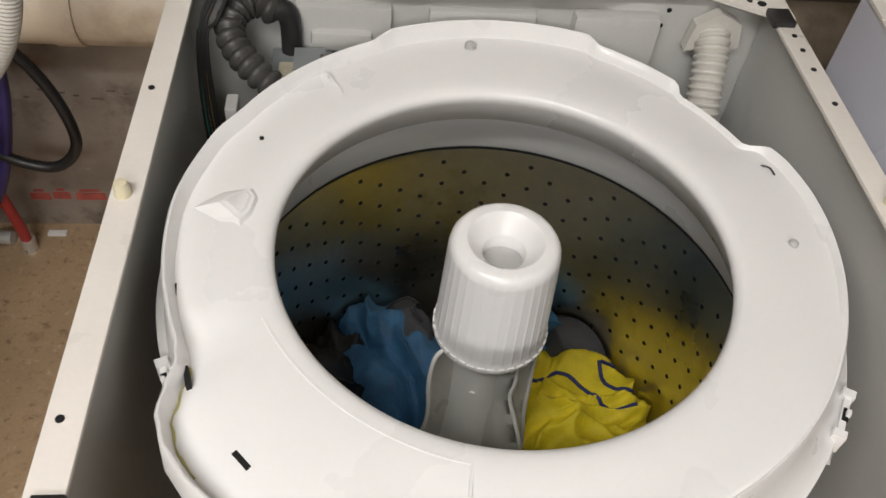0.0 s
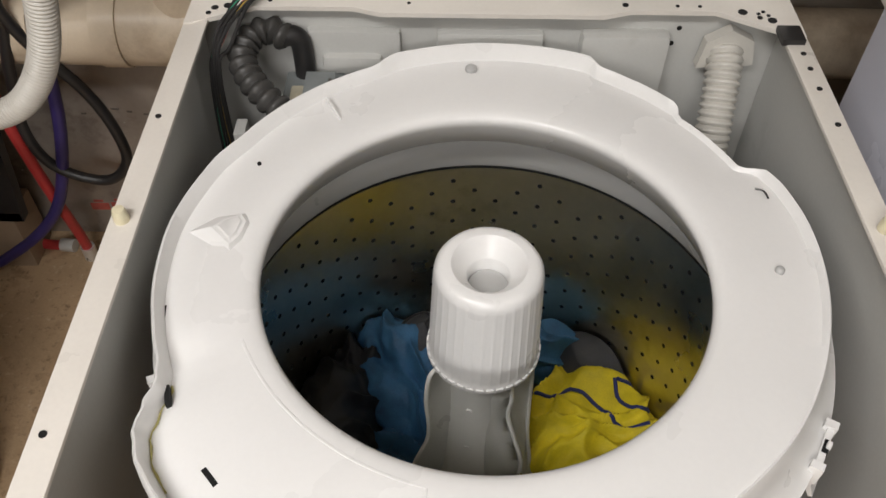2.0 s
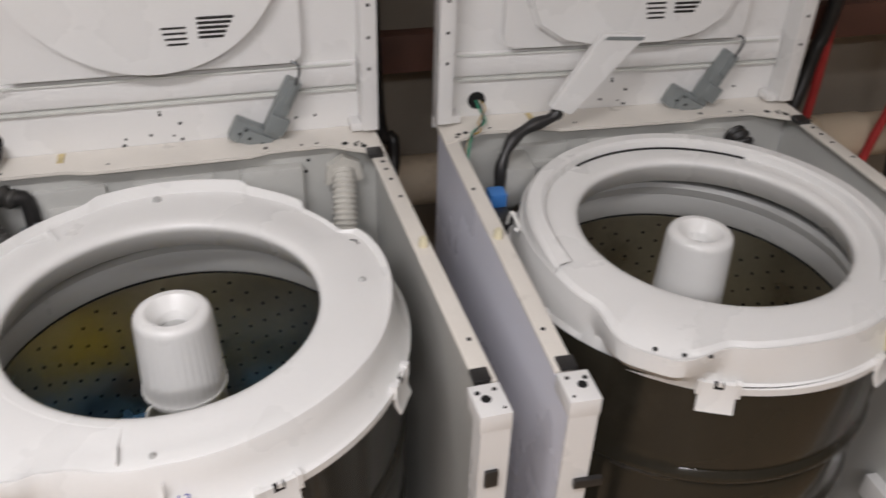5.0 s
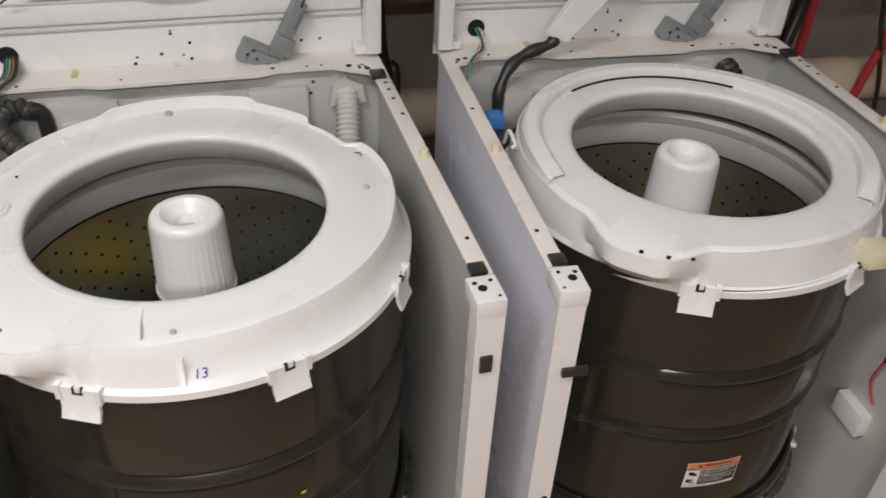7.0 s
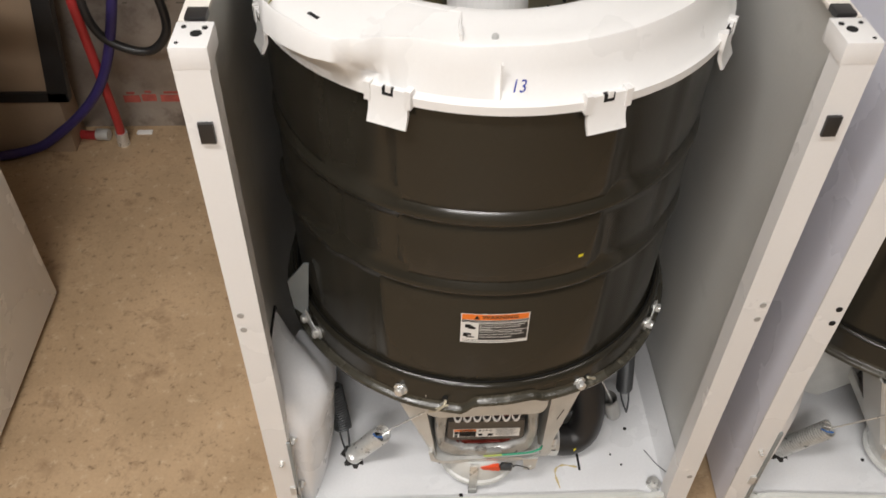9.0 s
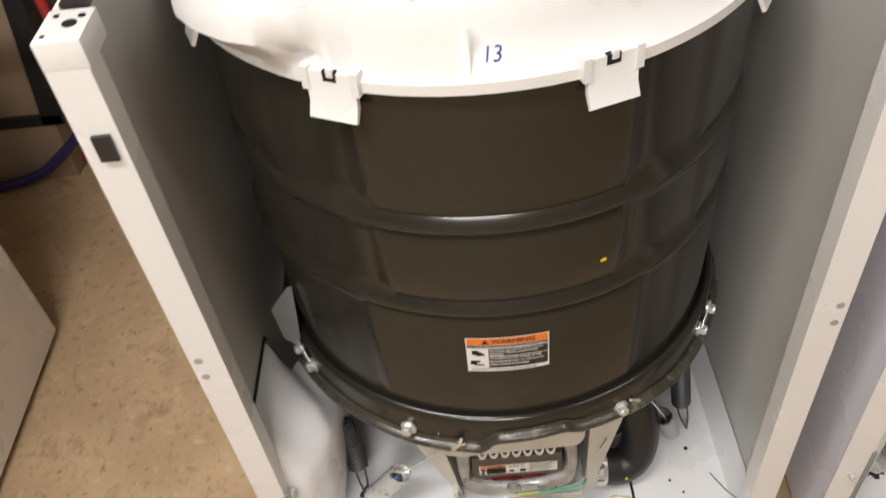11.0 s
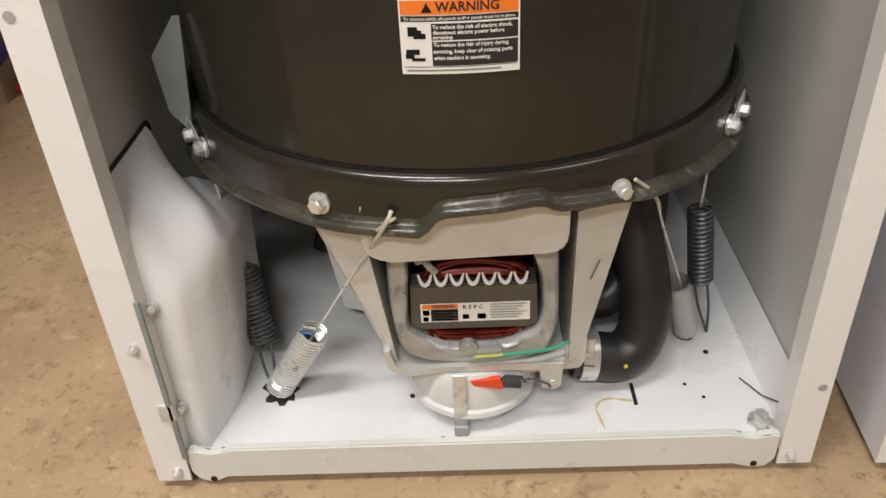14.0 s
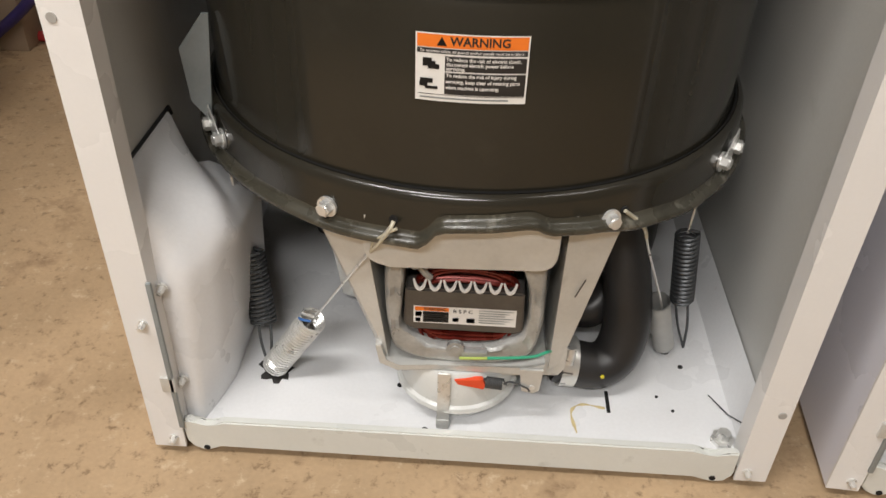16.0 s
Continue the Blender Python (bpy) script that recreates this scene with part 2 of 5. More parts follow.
def islands(name, bm, mats, parent, label=""):
    """Each loose piece of bm as a part of its own."""
    bm.verts.index_update()
    seen, made = set(), []
    for v0 in bm.verts[:]:
        if v0.index in seen:
            continue
        stack, piece = [v0], []
        seen.add(v0.index)
        while stack:
            v = stack.pop()
            piece.append(v)
            for e in v.link_edges:
                w = e.other_vert(v)
                if w.index not in seen:
                    seen.add(w.index)
                    stack.append(w)
        order = {v.index: k for k, v in enumerate(piece)}
        fs = {f for v in piece for f in v.link_faces}
        me = bpy.data.meshes.new("mesh")
        me.from_pydata([v.co[:] for v in piece], [], [[order[v.index] for v in f.verts] for f in fs])
        me.materials.append(M[mats])
        ob = new(name, me)
        ob.parent = parent
        if label:
            ob["label"] = label
        made.append(ob)
    bm.free()
    return made


def setting(name, bm, mats, label, category, kind="structure", smooth=35):
    return tagged(part(name, bm, mats, None, "", smooth), label, category, "", kind)


def box(bm, x0, x1, y0, y1, z0, z1, bevel=0.0, mi=0, m=None):
    vs = [bm.verts.new((x, y, z)) for x in (x0, x1) for y in (y0, y1) for z in (z0, z1)]
    fs = [bm.faces.new([vs[i] for i in q]) for q in ((0, 1, 3, 2), (4, 6, 7, 5), (0, 4, 5, 1), (2, 3, 7, 6), (0, 2, 6, 4), (1, 5, 7, 3))]
    for f in fs:
        f.material_index = mi
    if bevel:
        es = list({e for f in fs for e in f.edges})
        r = bmesh.ops.bevel(bm, geom=es, offset=bevel, segments=2, affect="EDGES", profile=0.6)
        vs = list({v for v in r["verts"]} | {v for v in vs if v.is_valid})
        for f in r["faces"]:
            f.material_index = mi
    if m is not None:
        bmesh.ops.transform(bm, matrix=m, verts=[v for v in vs if v.is_valid])
    return bm


def bbox(x0, x1, y0, y1, z0, z1, bevel=0.0, m=None):
    return box(bmesh.new(), x0, x1, y0, y1, z0, z1, bevel, 0, m)


def prism(bm, outline, axis, a, b, mi=0):
    """Extrudes a flat outline (pairs) along x, y or z from a to b."""
    put = {"x": lambda p, q, h: (h, p, q), "y": lambda p, q, h: (p, h, q), "z": lambda p, q, h: (p, q, h)}[axis]
    lo = [bm.verts.new(put(p, q, a)) for p, q in outline]
    hi = [bm.verts.new(put(p, q, b)) for p, q in outline]
    n = len(lo)
    fs = [bm.faces.new(lo), bm.faces.new(hi[::-1])]
    for i in range(n):
        fs.append(bm.faces.new((lo[i], hi[i], hi[(i + 1) % n], lo[(i + 1) % n])))
    for f in fs:
        f.material_index = mi
    return bm


def grid(bm, rows, closed=False, mi=0):
    """Skins rows of points; closed joins each row's end to its start."""
    vv = [[bm.verts.new(p) for p in r] for r in rows]
    for a, b in zip(vv, vv[1:]):
        n = len(a)
        for i in range(n if closed else n - 1):
            f = bm.faces.new((a[i], a[(i + 1) % n], b[(i + 1) % n], b[i]))
            f.material_index = mi
    return vv


def lathe(bm, profile, seg=64, cx=0.0, cy=0.0, mi=0, wobble=None):
    rows = []
    for r, z in profile:
        row = []
        for i in range(seg):
            a = 2 * math.pi * i / seg
            rr = r + (wobble(a, r, z) if wobble else 0)
            row.append((cx + rr * math.cos(a), cy + rr * math.sin(a), z))
        rows.append(row)
    return grid(bm, rows, True, mi)


def cap_rows(bm, vv, first=True, last=True):
    if first:
        bm.faces.new(vv[0])
    if last:
        bm.faces.new(vv[-1][::-1])


def smooth_path(pts, n=8):
    pts = [Vector(p) for p in pts]
    if len(pts) < 3:
        return pts
    e = [2 * pts[0] - pts[1]] + pts + [2 * pts[-1] - pts[-2]]
    out = []
    for i in range(1, len(e) - 2):
        a, b, c, d = e[i - 1:i + 3]
        for k in range(n):
            u = k / n
            out.append(0.5 * ((2 * b) + (c - a) * u + (2 * a - 5 * b + 4 * c - d) * u * u + (3 * b - a - 3 * c + d) * u ** 3))
    return out + [pts[-1]]


def even(path, step):
    out, left = [path[0]], step
    for a, b in zip(path, path[1:]):
        d = (b - a).length
        at = 0.0
        while d - at >= left:
            at += left
            out.append(a.lerp(b, at / d))
            left = step
        left -= d - at
    return out


def tube(bm, path, r, seg=10, mi=0, ends=True):
    """A round tube along path; r is a number or a function of the index and the length run."""
    path = [Vector(p) for p in path]
    t0 = (path[1] - path[0]).normalized()
    up = Vector((0, 0, 1)) if abs(t0.z) < 0.9 else Vector((1, 0, 0))
    u = t0.cross(up).normalized()
    rows, run = [], 0.0
    for i, p in enumerate(path):
        t = (path[min(i + 1, len(path) - 1)] - path[max(i - 1, 0)]).normalized()
        u = (u - t * u.dot(t)).normalized()
        v = t.cross(u)
        if i:
            run += (p - path[i - 1]).length
        rad = r(i, run) if callable(r) else r
        rows.append([p + rad * (math.cos(2 * math.pi * k / seg) * u + math.sin(2 * math.pi * k / seg) * v) for k in range(seg)])
    vv = grid(bm, rows, True, mi)
    if ends:
        bm.faces.new(vv[0])
        bm.faces.new(vv[-1][::-1])
    return bm


def hose_bm(pts, r, seg=12, n=8):
    return tube(bmesh.new(), smooth_path(pts, n), r, seg)


def ribbed_bm(pts, r, depth, pitch, seg=18):
    path = even(smooth_path(pts, 16), pitch / 6)
    return tube(bmesh.new(), path, lambda i, s: r - depth * (0.5 + 0.5 * math.cos(2 * math.pi * s / pitch)) ** 1.5, seg)


def spring_bm(a, b, r, wire, turns, hook=0.02):
    a, b = Vector(a), Vector(b)
    ax = (b - a).normalized()
    u = ax.cross(Vector((0, 1, 0))).normalized()
    v = ax.cross(u)
    n = turns * 12
    pts = [a - ax * hook]
    pts += [a.lerp(b, i / n) + r * (math.cos(2 * math.pi * i / 12) * u + math.sin(2 * math.pi * i / 12) * v) for i in range(n + 1)]
    pts.append(b + ax * hook)
    return tube(bmesh.new(), pts, wire, 6)


def disc(bm, c, nrm, r, h=0.0006, seg=8, mi=0, squash=1.0):
    """A thin round plug lying on a surface."""
    q = Vector(nrm).to_track_quat("Z", "Y").to_matrix()
    rows = [[Vector(c) + q @ Vector((r * math.cos(2 * math.pi * i / seg), squash * r * math.sin(2 * math.pi * i / seg), z)) for i in range(seg)] for z in (-h, h)]
    vv = grid(bm, rows, True, mi)
    for f in (bm.faces.new(vv[0]), bm.faces.new(vv[1][::-1])):
        f.material_index = mi
    return bm


def bolt_bm(c, nrm, r=0.006, washer=0.009):
    bm = bmesh.new()
    disc(bm, c, nrm, washer, 0.0012, 16)
    n = Vector(nrm).normalized()
    disc(bm, Vector(c) + n * 0.004, nrm, r, 0.004, 6)
    disc(bm, Vector(c) + n * 0.0085, nrm, r * 0.72, 0.0012, 10)
    return bm


def letters(body, size, bold=0.0, width=None):
    """The built-in font's outlines as a flat mesh in x and y, centred."""
    cu = bpy.data.curves.new("letters", "FONT")
    cu.body, cu.size, cu.align_x, cu.align_y, cu.offset, cu.resolution_u = body, size, "CENTER", "CENTER", bold, 2
    ob = bpy.data.objects.new("letters", cu)
    scene.collection.objects.link(ob)
    me = bpy.data.meshes.new_from_object(ob.evaluated_get(bpy.context.evaluated_depsgraph_get()))
    bpy.data.objects.remove(ob)
    bm = bmesh.new()
    bm.from_mesh(me)
    if width:
        xs = [v.co.x for v in bm.verts]
        k = width / (max(xs) - min(xs))
        for v in bm.verts:
            v.co.x *= k
    return bm


def place(bm, fn):
    for v in bm.verts:
        v.co = Vector(fn(v.co.x, v.co.y, v.co.z))
    return bm


def sheet(x0, x1, z0, z1, fn, nx=10, nz=1):
    """A flat patch in print coordinates, laid on a surface by fn."""
    bm = bmesh.new()
    grid(bm, [[(x0 + (x1 - x0) * i / nx, z0 + (z1 - z0) * k / nz, 0) for i in range(nx + 1)] for k in range(nz + 1)])
    return place(bm, fn)


def lerp_table(table, a):
    for (a0, v0), (a1, v1) in zip(table, table[1:]):
        if a0 <= a <= a1:
            u = (a - a0) / (a1 - a0)
            u = u * u * (3 - 2 * u)
            return v0 + (v1 - v0) * u
    return table[-1][1]

# ---- washing machine ----
CX, CY = -0.006, 0.309
ZIN = 0.875
# outline of the tub cover: angle in degrees, radius
RIM_A = [(-90, 0.272), (-60, 0.268), (-20, 0.27), (8, 0.273), (16, 0.272), (21, 0.269), (25, 0.251), (43, 0.254), (45, 0.262), (56, 0.265), (64, 0.268), (68, 0.275), (90, 0.274), (110, 0.272),
         (117, 0.266), (150, 0.266), (160, 0.271), (180, 0.276), (196, 0.278), (205, 0.28), (209, 0.2855), (212, 0.3), (215, 0.313), (219, 0.32), (224, 0.322), (230, 0.3205), (235, 0.315), (239, 0.301), (244, 0.283), (249, 0.275), (258, 0.277), (270, 0.272)]
# height of the lip's top and of the fold at its foot, by angle
LIP_A = [(-90, 0.8535), (-30, 0.8535), (-10, 0.857), (20, 0.859), (24, 0.855), (44, 0.855), (46, 0.862), (64, 0.863), (68, 0.868), (110, 0.868), (117, 0.863), (150, 0.864), (190, 0.865), (212, 0.866), (224, 0.862), (236, 0.854), (243, 0.8535), (270, 0.8535)]
FOOT_A = [(-90, 0.8545), (-35, 0.8545), (-15, 0.851), (198, 0.85), (206, 0.842), (220, 0.841), (236, 0.845), (243, 0.853), (270, 0.8545)]
RIM_B = [(-90, 0.276), (0, 0.278), (40, 0.276), (90, 0.278), (150, 0.276), (190, 0.275), (212, 0.285), (228, 0.33), (236, 0.33), (250, 0.285), (270, 0.276)]


def cabinet(root, second):
    for sx in (-1, 1):
        bm = bmesh.new()
        o, i = sx * 0.325, sx * 0.3225
        box(bm, min(o, i), max(o, i), 0.001, 0.655, 0.012, 0.871, 0, 0)
        ii = sx * 0.3205
        box(bm, min(i, ii), max(i, ii), 0.02, 0.645, 0.03, 0.868, 0, 1)
        side = part("side_panel", bm, ["cool_lit_paint" if second else "paint", "inner"], root)
        x0, x1 = sorted((sx * 0.3252, sx * 0.292))
        part("front_post", box(box(bmesh.new(), x0, x1, 0.0, 0.003, 0.012, 0.853), *sorted((sx * 0.292, sx * 0.295)), 0.003, 0.026, 0.03, 0.853), "paint", side)
        x0, x1 = sorted((sx * 0.3255, sx * 0.301))
        part("top_flange", bbox(x0, x1, 0.05, 0.655, 0.8705, ZIN, 0.001), "rim", side)
        x0, x1 = sorted((sx * 0.3255, sx * 0.2905))
        part("corner_bracket", bbox(x0, x1, -0.0003, 0.046, 0.853, 0.8762, 0.0008), "paint", side)
        hb = bmesh.new()
        disc(hb, (sx * 0.304, 0.024, 0.8764), (0, 0, 1), 0.0055, 0.0006, 14)
        disc(hb, (sx * 0.2975, 0.034, 0.8764), (0, 0, 1), 0.003, 0.0006)
        disc(hb, (sx * 0.317, 0.036, 0.8764), (0, 0, 1), 0.0025, 0.0006)
        disc(hb, (sx * 0.319, 0.008, 0.8764), (0, 0, 1), 0.0018, 0.0006)
        for y in (0.121, 0.45):
            disc(hb, (sx * 0.316, y, ZIN + 0.0002), (0, 0, 1), 0.003, 0.0006)
        pb = bmesh.new()
        for z in (0.515, 0.489, 0.114) if sx > 0 else (0.515, 0.489):
            disc(pb, (sx * (0.301 if second else 0.316), -0.0003, z - (0.006 if second else 0)), (0, -1, 0), 0.0042, 0.0006, 12)
        islands("hole", pb, "hole" if second else "plug", side)
        islands("hole", hb, "hole", side)
        part("rubber_block", bbox(*sorted((sx * 0.3195, sx * 0.2995)), 0.05, 0.07, 0.871, 0.8785, 0.0012), "black", side)
        if second and sx < 0:
            part("rubber_block", bbox(-0.309, -0.276, -0.006, 0.001, 0.746, 0.758, 0.001), "black", side)
        else:
            part("rubber_block", bbox(*sorted((sx * 0.314, sx * 0.299)), -0.004, 0.001, 0.772, 0.796, 0.001), "black", side)
        nub = bmesh.new()
        lathe(nub, [(0.0, 0.889), (0.005, 0.888), (0.0062, 0.884), (0.0066, ZIN)], 12, sx * 0.315, 0.318)
        part("nylon_nub", nub, "ivory", side)
        part("screw", bolt_bm((sx * 0.303, 0.0, 0.026), (0, -1, 0), 0.0035, 0.005), "zinc", side)
        if sx < 0:
            part("screw", bolt_bm((-0.306, 0.0, 0.188), (0, -1, 0), 0.0035, 0.005), "zinc", side)
            part("spring_clip", bbox(-0.302, -0.288, -0.003, 0.002, 0.098, 0.118, 0.001), "dullzinc", side)
    # rear panel with pressed shapes
    bm = bmesh.new()
    box(bm, -0.322, 0.322, 0.648, 0.655, 0.03, 0.871)
    back = part("back_panel", bm, "inner", root)
    for x0, x1, z0, z1, d in ((-0.205, -0.1, 0.735, 0.842, 0.012), (-0.19, -0.12, 0.79, 0.815, 0.022), (0.1, 0.2, 0.71, 0.845, 0.02), (-0.06, 0.06, 0.60, 0.84, 0.01)):
        part("pressed_boss", bbox(x0, x1, 0.648 - d, 0.652, z0, z1, min(0.01, d * 0.48)), "inner", back)
    # wavy rear flange and perforated gussets
    out = [(-0.325, 0.694), (-0.325, 0.6), (-0.318, 0.6), (-0.255, 0.632), (-0.15, 0.632), (-0.12, 0.622), (0.12, 0.622), (0.15, 0.632), (0.24, 0.632), (0.275, 0.612), (0.318, 0.588), (0.325, 0.588), (0.325, 0.694)]
    fl = part("rear_flange", prism(bmesh.new(), out, "z", 0.8712, 0.8765), "rim", back)
    hb = bmesh.new()
    for x, y, r in ((0.268, 0.631, 0.005), (0.284, 0.628, 0.0022), (0.29, 0.632, 0.0022), (0.284, 0.621, 0.003), (0.296, 0.616, 0.005), (0.294, 0.625, 0.0022), (0.144, 0.642, 0.0035), (0.2, 0.641, 0.0022), (0.224, 0.641, 0.0022),
                    (-0.284, 0.632, 0.0045), (-0.297, 0.628, 0.004), (-0.302, 0.618, 0.003), (-0.24, 0.643, 0.0025), (-0.09, 0.641, 0.002)):
        disc(hb, (x, y, 0.8768), (0, 0, 1), r, 0.0005, 12)
    islands("hole", hb, "hole", fl)
    part("rubber_block", bbox(0.296, 0.32, 0.575, 0.602, 0.873, 0.881, 0.0015), "black", fl)
    hb = bmesh.new()
    for y in (0.56, 0.535, 0.503):
        disc(hb, (0.314, y, ZIN + 0.0002), (0, 0, 1), 0.003, 0.0006)
    islands("hole", hb, "hole", fl)
    # base pan
    bm = bmesh.new()
    box(bm, -0.318, 0.318, 0.012, 0.645, 0.030, 0.036)
    pan = part("base_pan", bm, "pan", root, "white enamelled base pan with stains")
    lip = [(-0.291, 0.05), (-0.285, 0.052), (-0.268, 0.0435), (-0.258, 0.0445), (-0.248, 0.0515), (0.244, 0.0525), (0.256, 0.045), (0.268, 0.0435), (0.282, 0.0505), (0.291, 0.05),
           (0.291, 0.016), (0.283, 0.006), (0.27, 0.004), (0.258, 0.007), (0.25, 0.0135), (-0.256, 0.0155), (-0.264, 0.007), (-0.273, 0.005), (-0.284, 0.01), (-0.291, 0.02)]
    bm = prism(bmesh.new(), lip, "y", 0.002, 0.012)
    bmesh.ops.bevel(bm, geom=bm.edges[:], offset=0.0018, segments=2, affect="EDGES")
    part("front_lip", bm, "panlip", pan)
    for sx in (-1, 1):
        bm = prism(bmesh.new(), [(sx * 0.298, 0.036), (sx * 0.319, 0.036), (sx * 0.319, 0.075)], "y", 0.03, 0.64)
        part("side_gusset", bm, "pan", pan)
        part("foot", bbox(sx * 0.28 - 0.02, sx * 0.28 + 0.02, 0.03, 0.07, 0.0, 0.03, 0.004), "black", pan)
        part("foot", bbox(sx * 0.28 - 0.02, sx * 0.28 + 0.02, 0.58, 0.62, 0.0, 0.03, 0.004), "black", pan)
    hb = bmesh.new()
    for x, y, r in ((-0.037, 0.022, 0.0035), (-0.07, 0.085, 0.003), (0.255, 0.14, 0.003), (0.235, 0.07, 0.0018), (0.22, 0.09, 0.0018), (0.24, 0.185, 0.002)):
        disc(hb, (x, y, 0.0365), (0, 0, 1), r, 0.0006, 12)
    box(hb, 0.1615, 0.1655, 0.062, 0.094, 0.0358, 0.0368, 0, 0)
    for x in (-0.27, 0.27):
        disc(hb, (x, 0.0017, 0.011), (0, -1, 0), 0.0035, 0.0006, 10)
    islands("hole", hb, "hole", pan)
    bm = bmesh.new()
    lathe(bm, [(0.0, 0.05), (0.007, 0.05), (0.0075, 0.049), (0.0075, 0.041), (0.013, 0.0405), (0.0135, 0.036)], 6, 0.281, 0.032)
    part("leveling_bolt", bm, "zinc", pan, "", 20)
    bm = bmesh.new()
    lathe(bm, [(0.0, 0.0376), (0.016, 0.0368), (0.02, 0.0362)], 24, -0.212, 0.098, 0, lambda a, r, z: r * 0.7 * noise.noise((math.cos(a) * 2, math.sin(a) * 2, 1.7)))
    part("grease_stain", bm, "grime", pan)
    bm = tube(bmesh.new(), smooth_path([(0.16, 0.068, 0.0372), (0.135, 0.072, 0.0372), (0.122, 0.06, 0.0372), (0.126, 0.03, 0.0372)]), lambda i, s: 0.0014 + 0.0007 * math.sin(i), 6)
    for v in bm.verts:
        v.co.z = 0.0362 + (v.co.z - 0.0362) * 0.15
    part("rust_trace", bm, "rust", pan)
    part("wire_end", tube(bmesh.new(), [(0.307, 0.04, 0.052), (0.294, 0.066, 0.04), (0.279, 0.096, 0.038)], 0.0008, 5), "spring", pan)


def raised_top(root, second):
    """The hinged cabinet top, swung up behind the machine."""
    zb = 0.86
    bm = bmesh.new()
    box(bm, -0.326, 0.326, 0.695, 0.70, zb, 1.52)
    top = part("raised_top", bm, "paint", root, "white enamelled cabinet top swung upright")
    for sx in (-1, 1):
        part("side_rim", bbox(*sorted((sx * 0.3275, sx * 0.302)), 0.652, 0.6945, zb + 0.024, 1.52, 0.002), "paint", top)
        hb = bmesh.new()
        for z in (0.99, 1.04, 1.09):
            disc(hb, (sx * 0.314, 0.6518, z), (0, -1, 0), 0.0028, 0.0005, 10)
        islands("hole", hb, "hole", top)
        nub = bmesh.new()
        box(nub, *sorted((sx * 0.305, sx * 0.285)), 0.662, 0.694, zb + 0.02, zb + 0.034, 0.003)
        part("hinge_nub", nub, "paint", top)
    # folded channels across the width
    prof = [(0.6945, 0.95), (0.689, 0.952), (0.6875, 0.956), (0.6875, 0.986), (0.689, 0.99), (0.6945, 0.992)]
    part("cross_channel", prism(bmesh.new(), prof, "x", -0.3, 0.3), "paint", top)
    part("cross_rib", prism(bmesh.new(), [(0.6875, 0.986), (0.6845, 0.9865), (0.6845, 0.9895), (0.6885, 0.99)], "x", -0.29, 0.29), "panlip", top)
    part("cross_rib", prism(bmesh.new(), [(0.6945, 0.942), (0.688, 0.943), (0.688, 0.947), (0.6945, 0.948)], "x", -0.3, 0.3), "panlip", top)
    # pressed frame round the loading door
    w, zt = 0.215, 1.5
    outline = [(-w, zt), (-w, 1.02), (-w + 0.004, 1.008), (-w + 0.016, 1.0), (w - 0.016, 1.0), (w - 0.004, 1.008), (w, 1.02), (w, zt)]
    part("door_frame", prism(bmesh.new(), outline, "y", 0.676, 0.6945), "paint", top)
    R, zc = 0.2, 1.204
    if second:
        pts = [(-0.19, 1.45), (-0.19, 1.1), (-0.165, 1.04), (-0.12, 1.012), (-0.06, 1.006), (0.06, 1.006), (0.12, 1.012), (0.165, 1.04), (0.19, 1.1), (0.19, 1.45)]
    else:
        pts = [(R * math.cos(a), zc + R * math.sin(a)) for a in [radians(180 + 180 * k / 40) for k in range(41)]] + [(R, 1.45), (-R, 1.45)]
    bm = prism(bmesh.new(), pts, "y", 0.658, 0.676)
    bmesh.ops.bevel(bm, geom=[e for e in bm.edges if all(v.co.y < 0.66 for v in e.verts)], offset=0.006, segments=3, affect="EDGES")
    lid = part("lid", bm, "plastic", top, "white rounded loading lid")
    bars = bmesh.new()
    for k in range(4):
        box(bars, 0.015 + 0.002 * k, 0.05, 0.6572, 0.6578, 1.07 - k * 0.008, 1.073 - k * 0.008)
    for k in range(5):
        box(bars, 0.066, 0.118 - 0.004 * k, 0.6572, 0.6578, 1.082 - k * 0.007, 1.086 - k * 0.007)
    islands("printed_bar", bars, "ink", lid)
    # holes, grommet and plug
    hb = bmesh.new()
    disc(hb, (-0.251, 0.6946, 0.905), (0, -1, 0), 0.0155, 0.0006, 20)
    for x, z, r in ((-0.008, 0.925, 0.0024), (-0.008, 0.93, 0.0016), (0.02, 0.908, 0.0026), (-0.026, 0.892, 0.0026), (-0.064, 0.889, 0.002), (-0.068, 0.878, 0.003), (-0.068, 0.871, 0.003), (-0.059, 0.874, 0.0018),
                    (0.02, 0.881, 0.0026), (0.047, 0.868, 0.0028), (0.2, 0.9, 0.0024), (0.231, 0.901, 0.0022), (0.008, 0.888, 0.0018), (-0.135, 0.872, 0.002)):
        disc(hb, (x, 0.6946, z), (0, -1, 0), r, 0.0006, 10)
    islands("hole", hb, "hole", top)
    bm = bmesh.new()
    box(bm, -0.008, 0.008, 0.684, 0.696, -0.005, 0.006, 0.003, 0, pose(-0.011, 0, 0.867))
    part("rubber_plug", bm, "black", top)
    part("hinge_tab", bbox(-0.164, -0.154, 0.66, 0.69, 0.868, 0.878, 0.001), "rust", top)
    # grey lever assembly hooked to the channel
    bm = bmesh.new()
    m = pose(0.127, 0, 0.885, 0, 0, 0) @ pose(0, 0, 0, 0, 28, 0)
    box(bm, -0.034, 0.04, 0.668, 0.6935, -0.019, 0.019, 0.005, 0, m)
    box(bm, -0.018, 0.03, 0.66, 0.67, -0.012, 0.012, 0.002, 0, m)
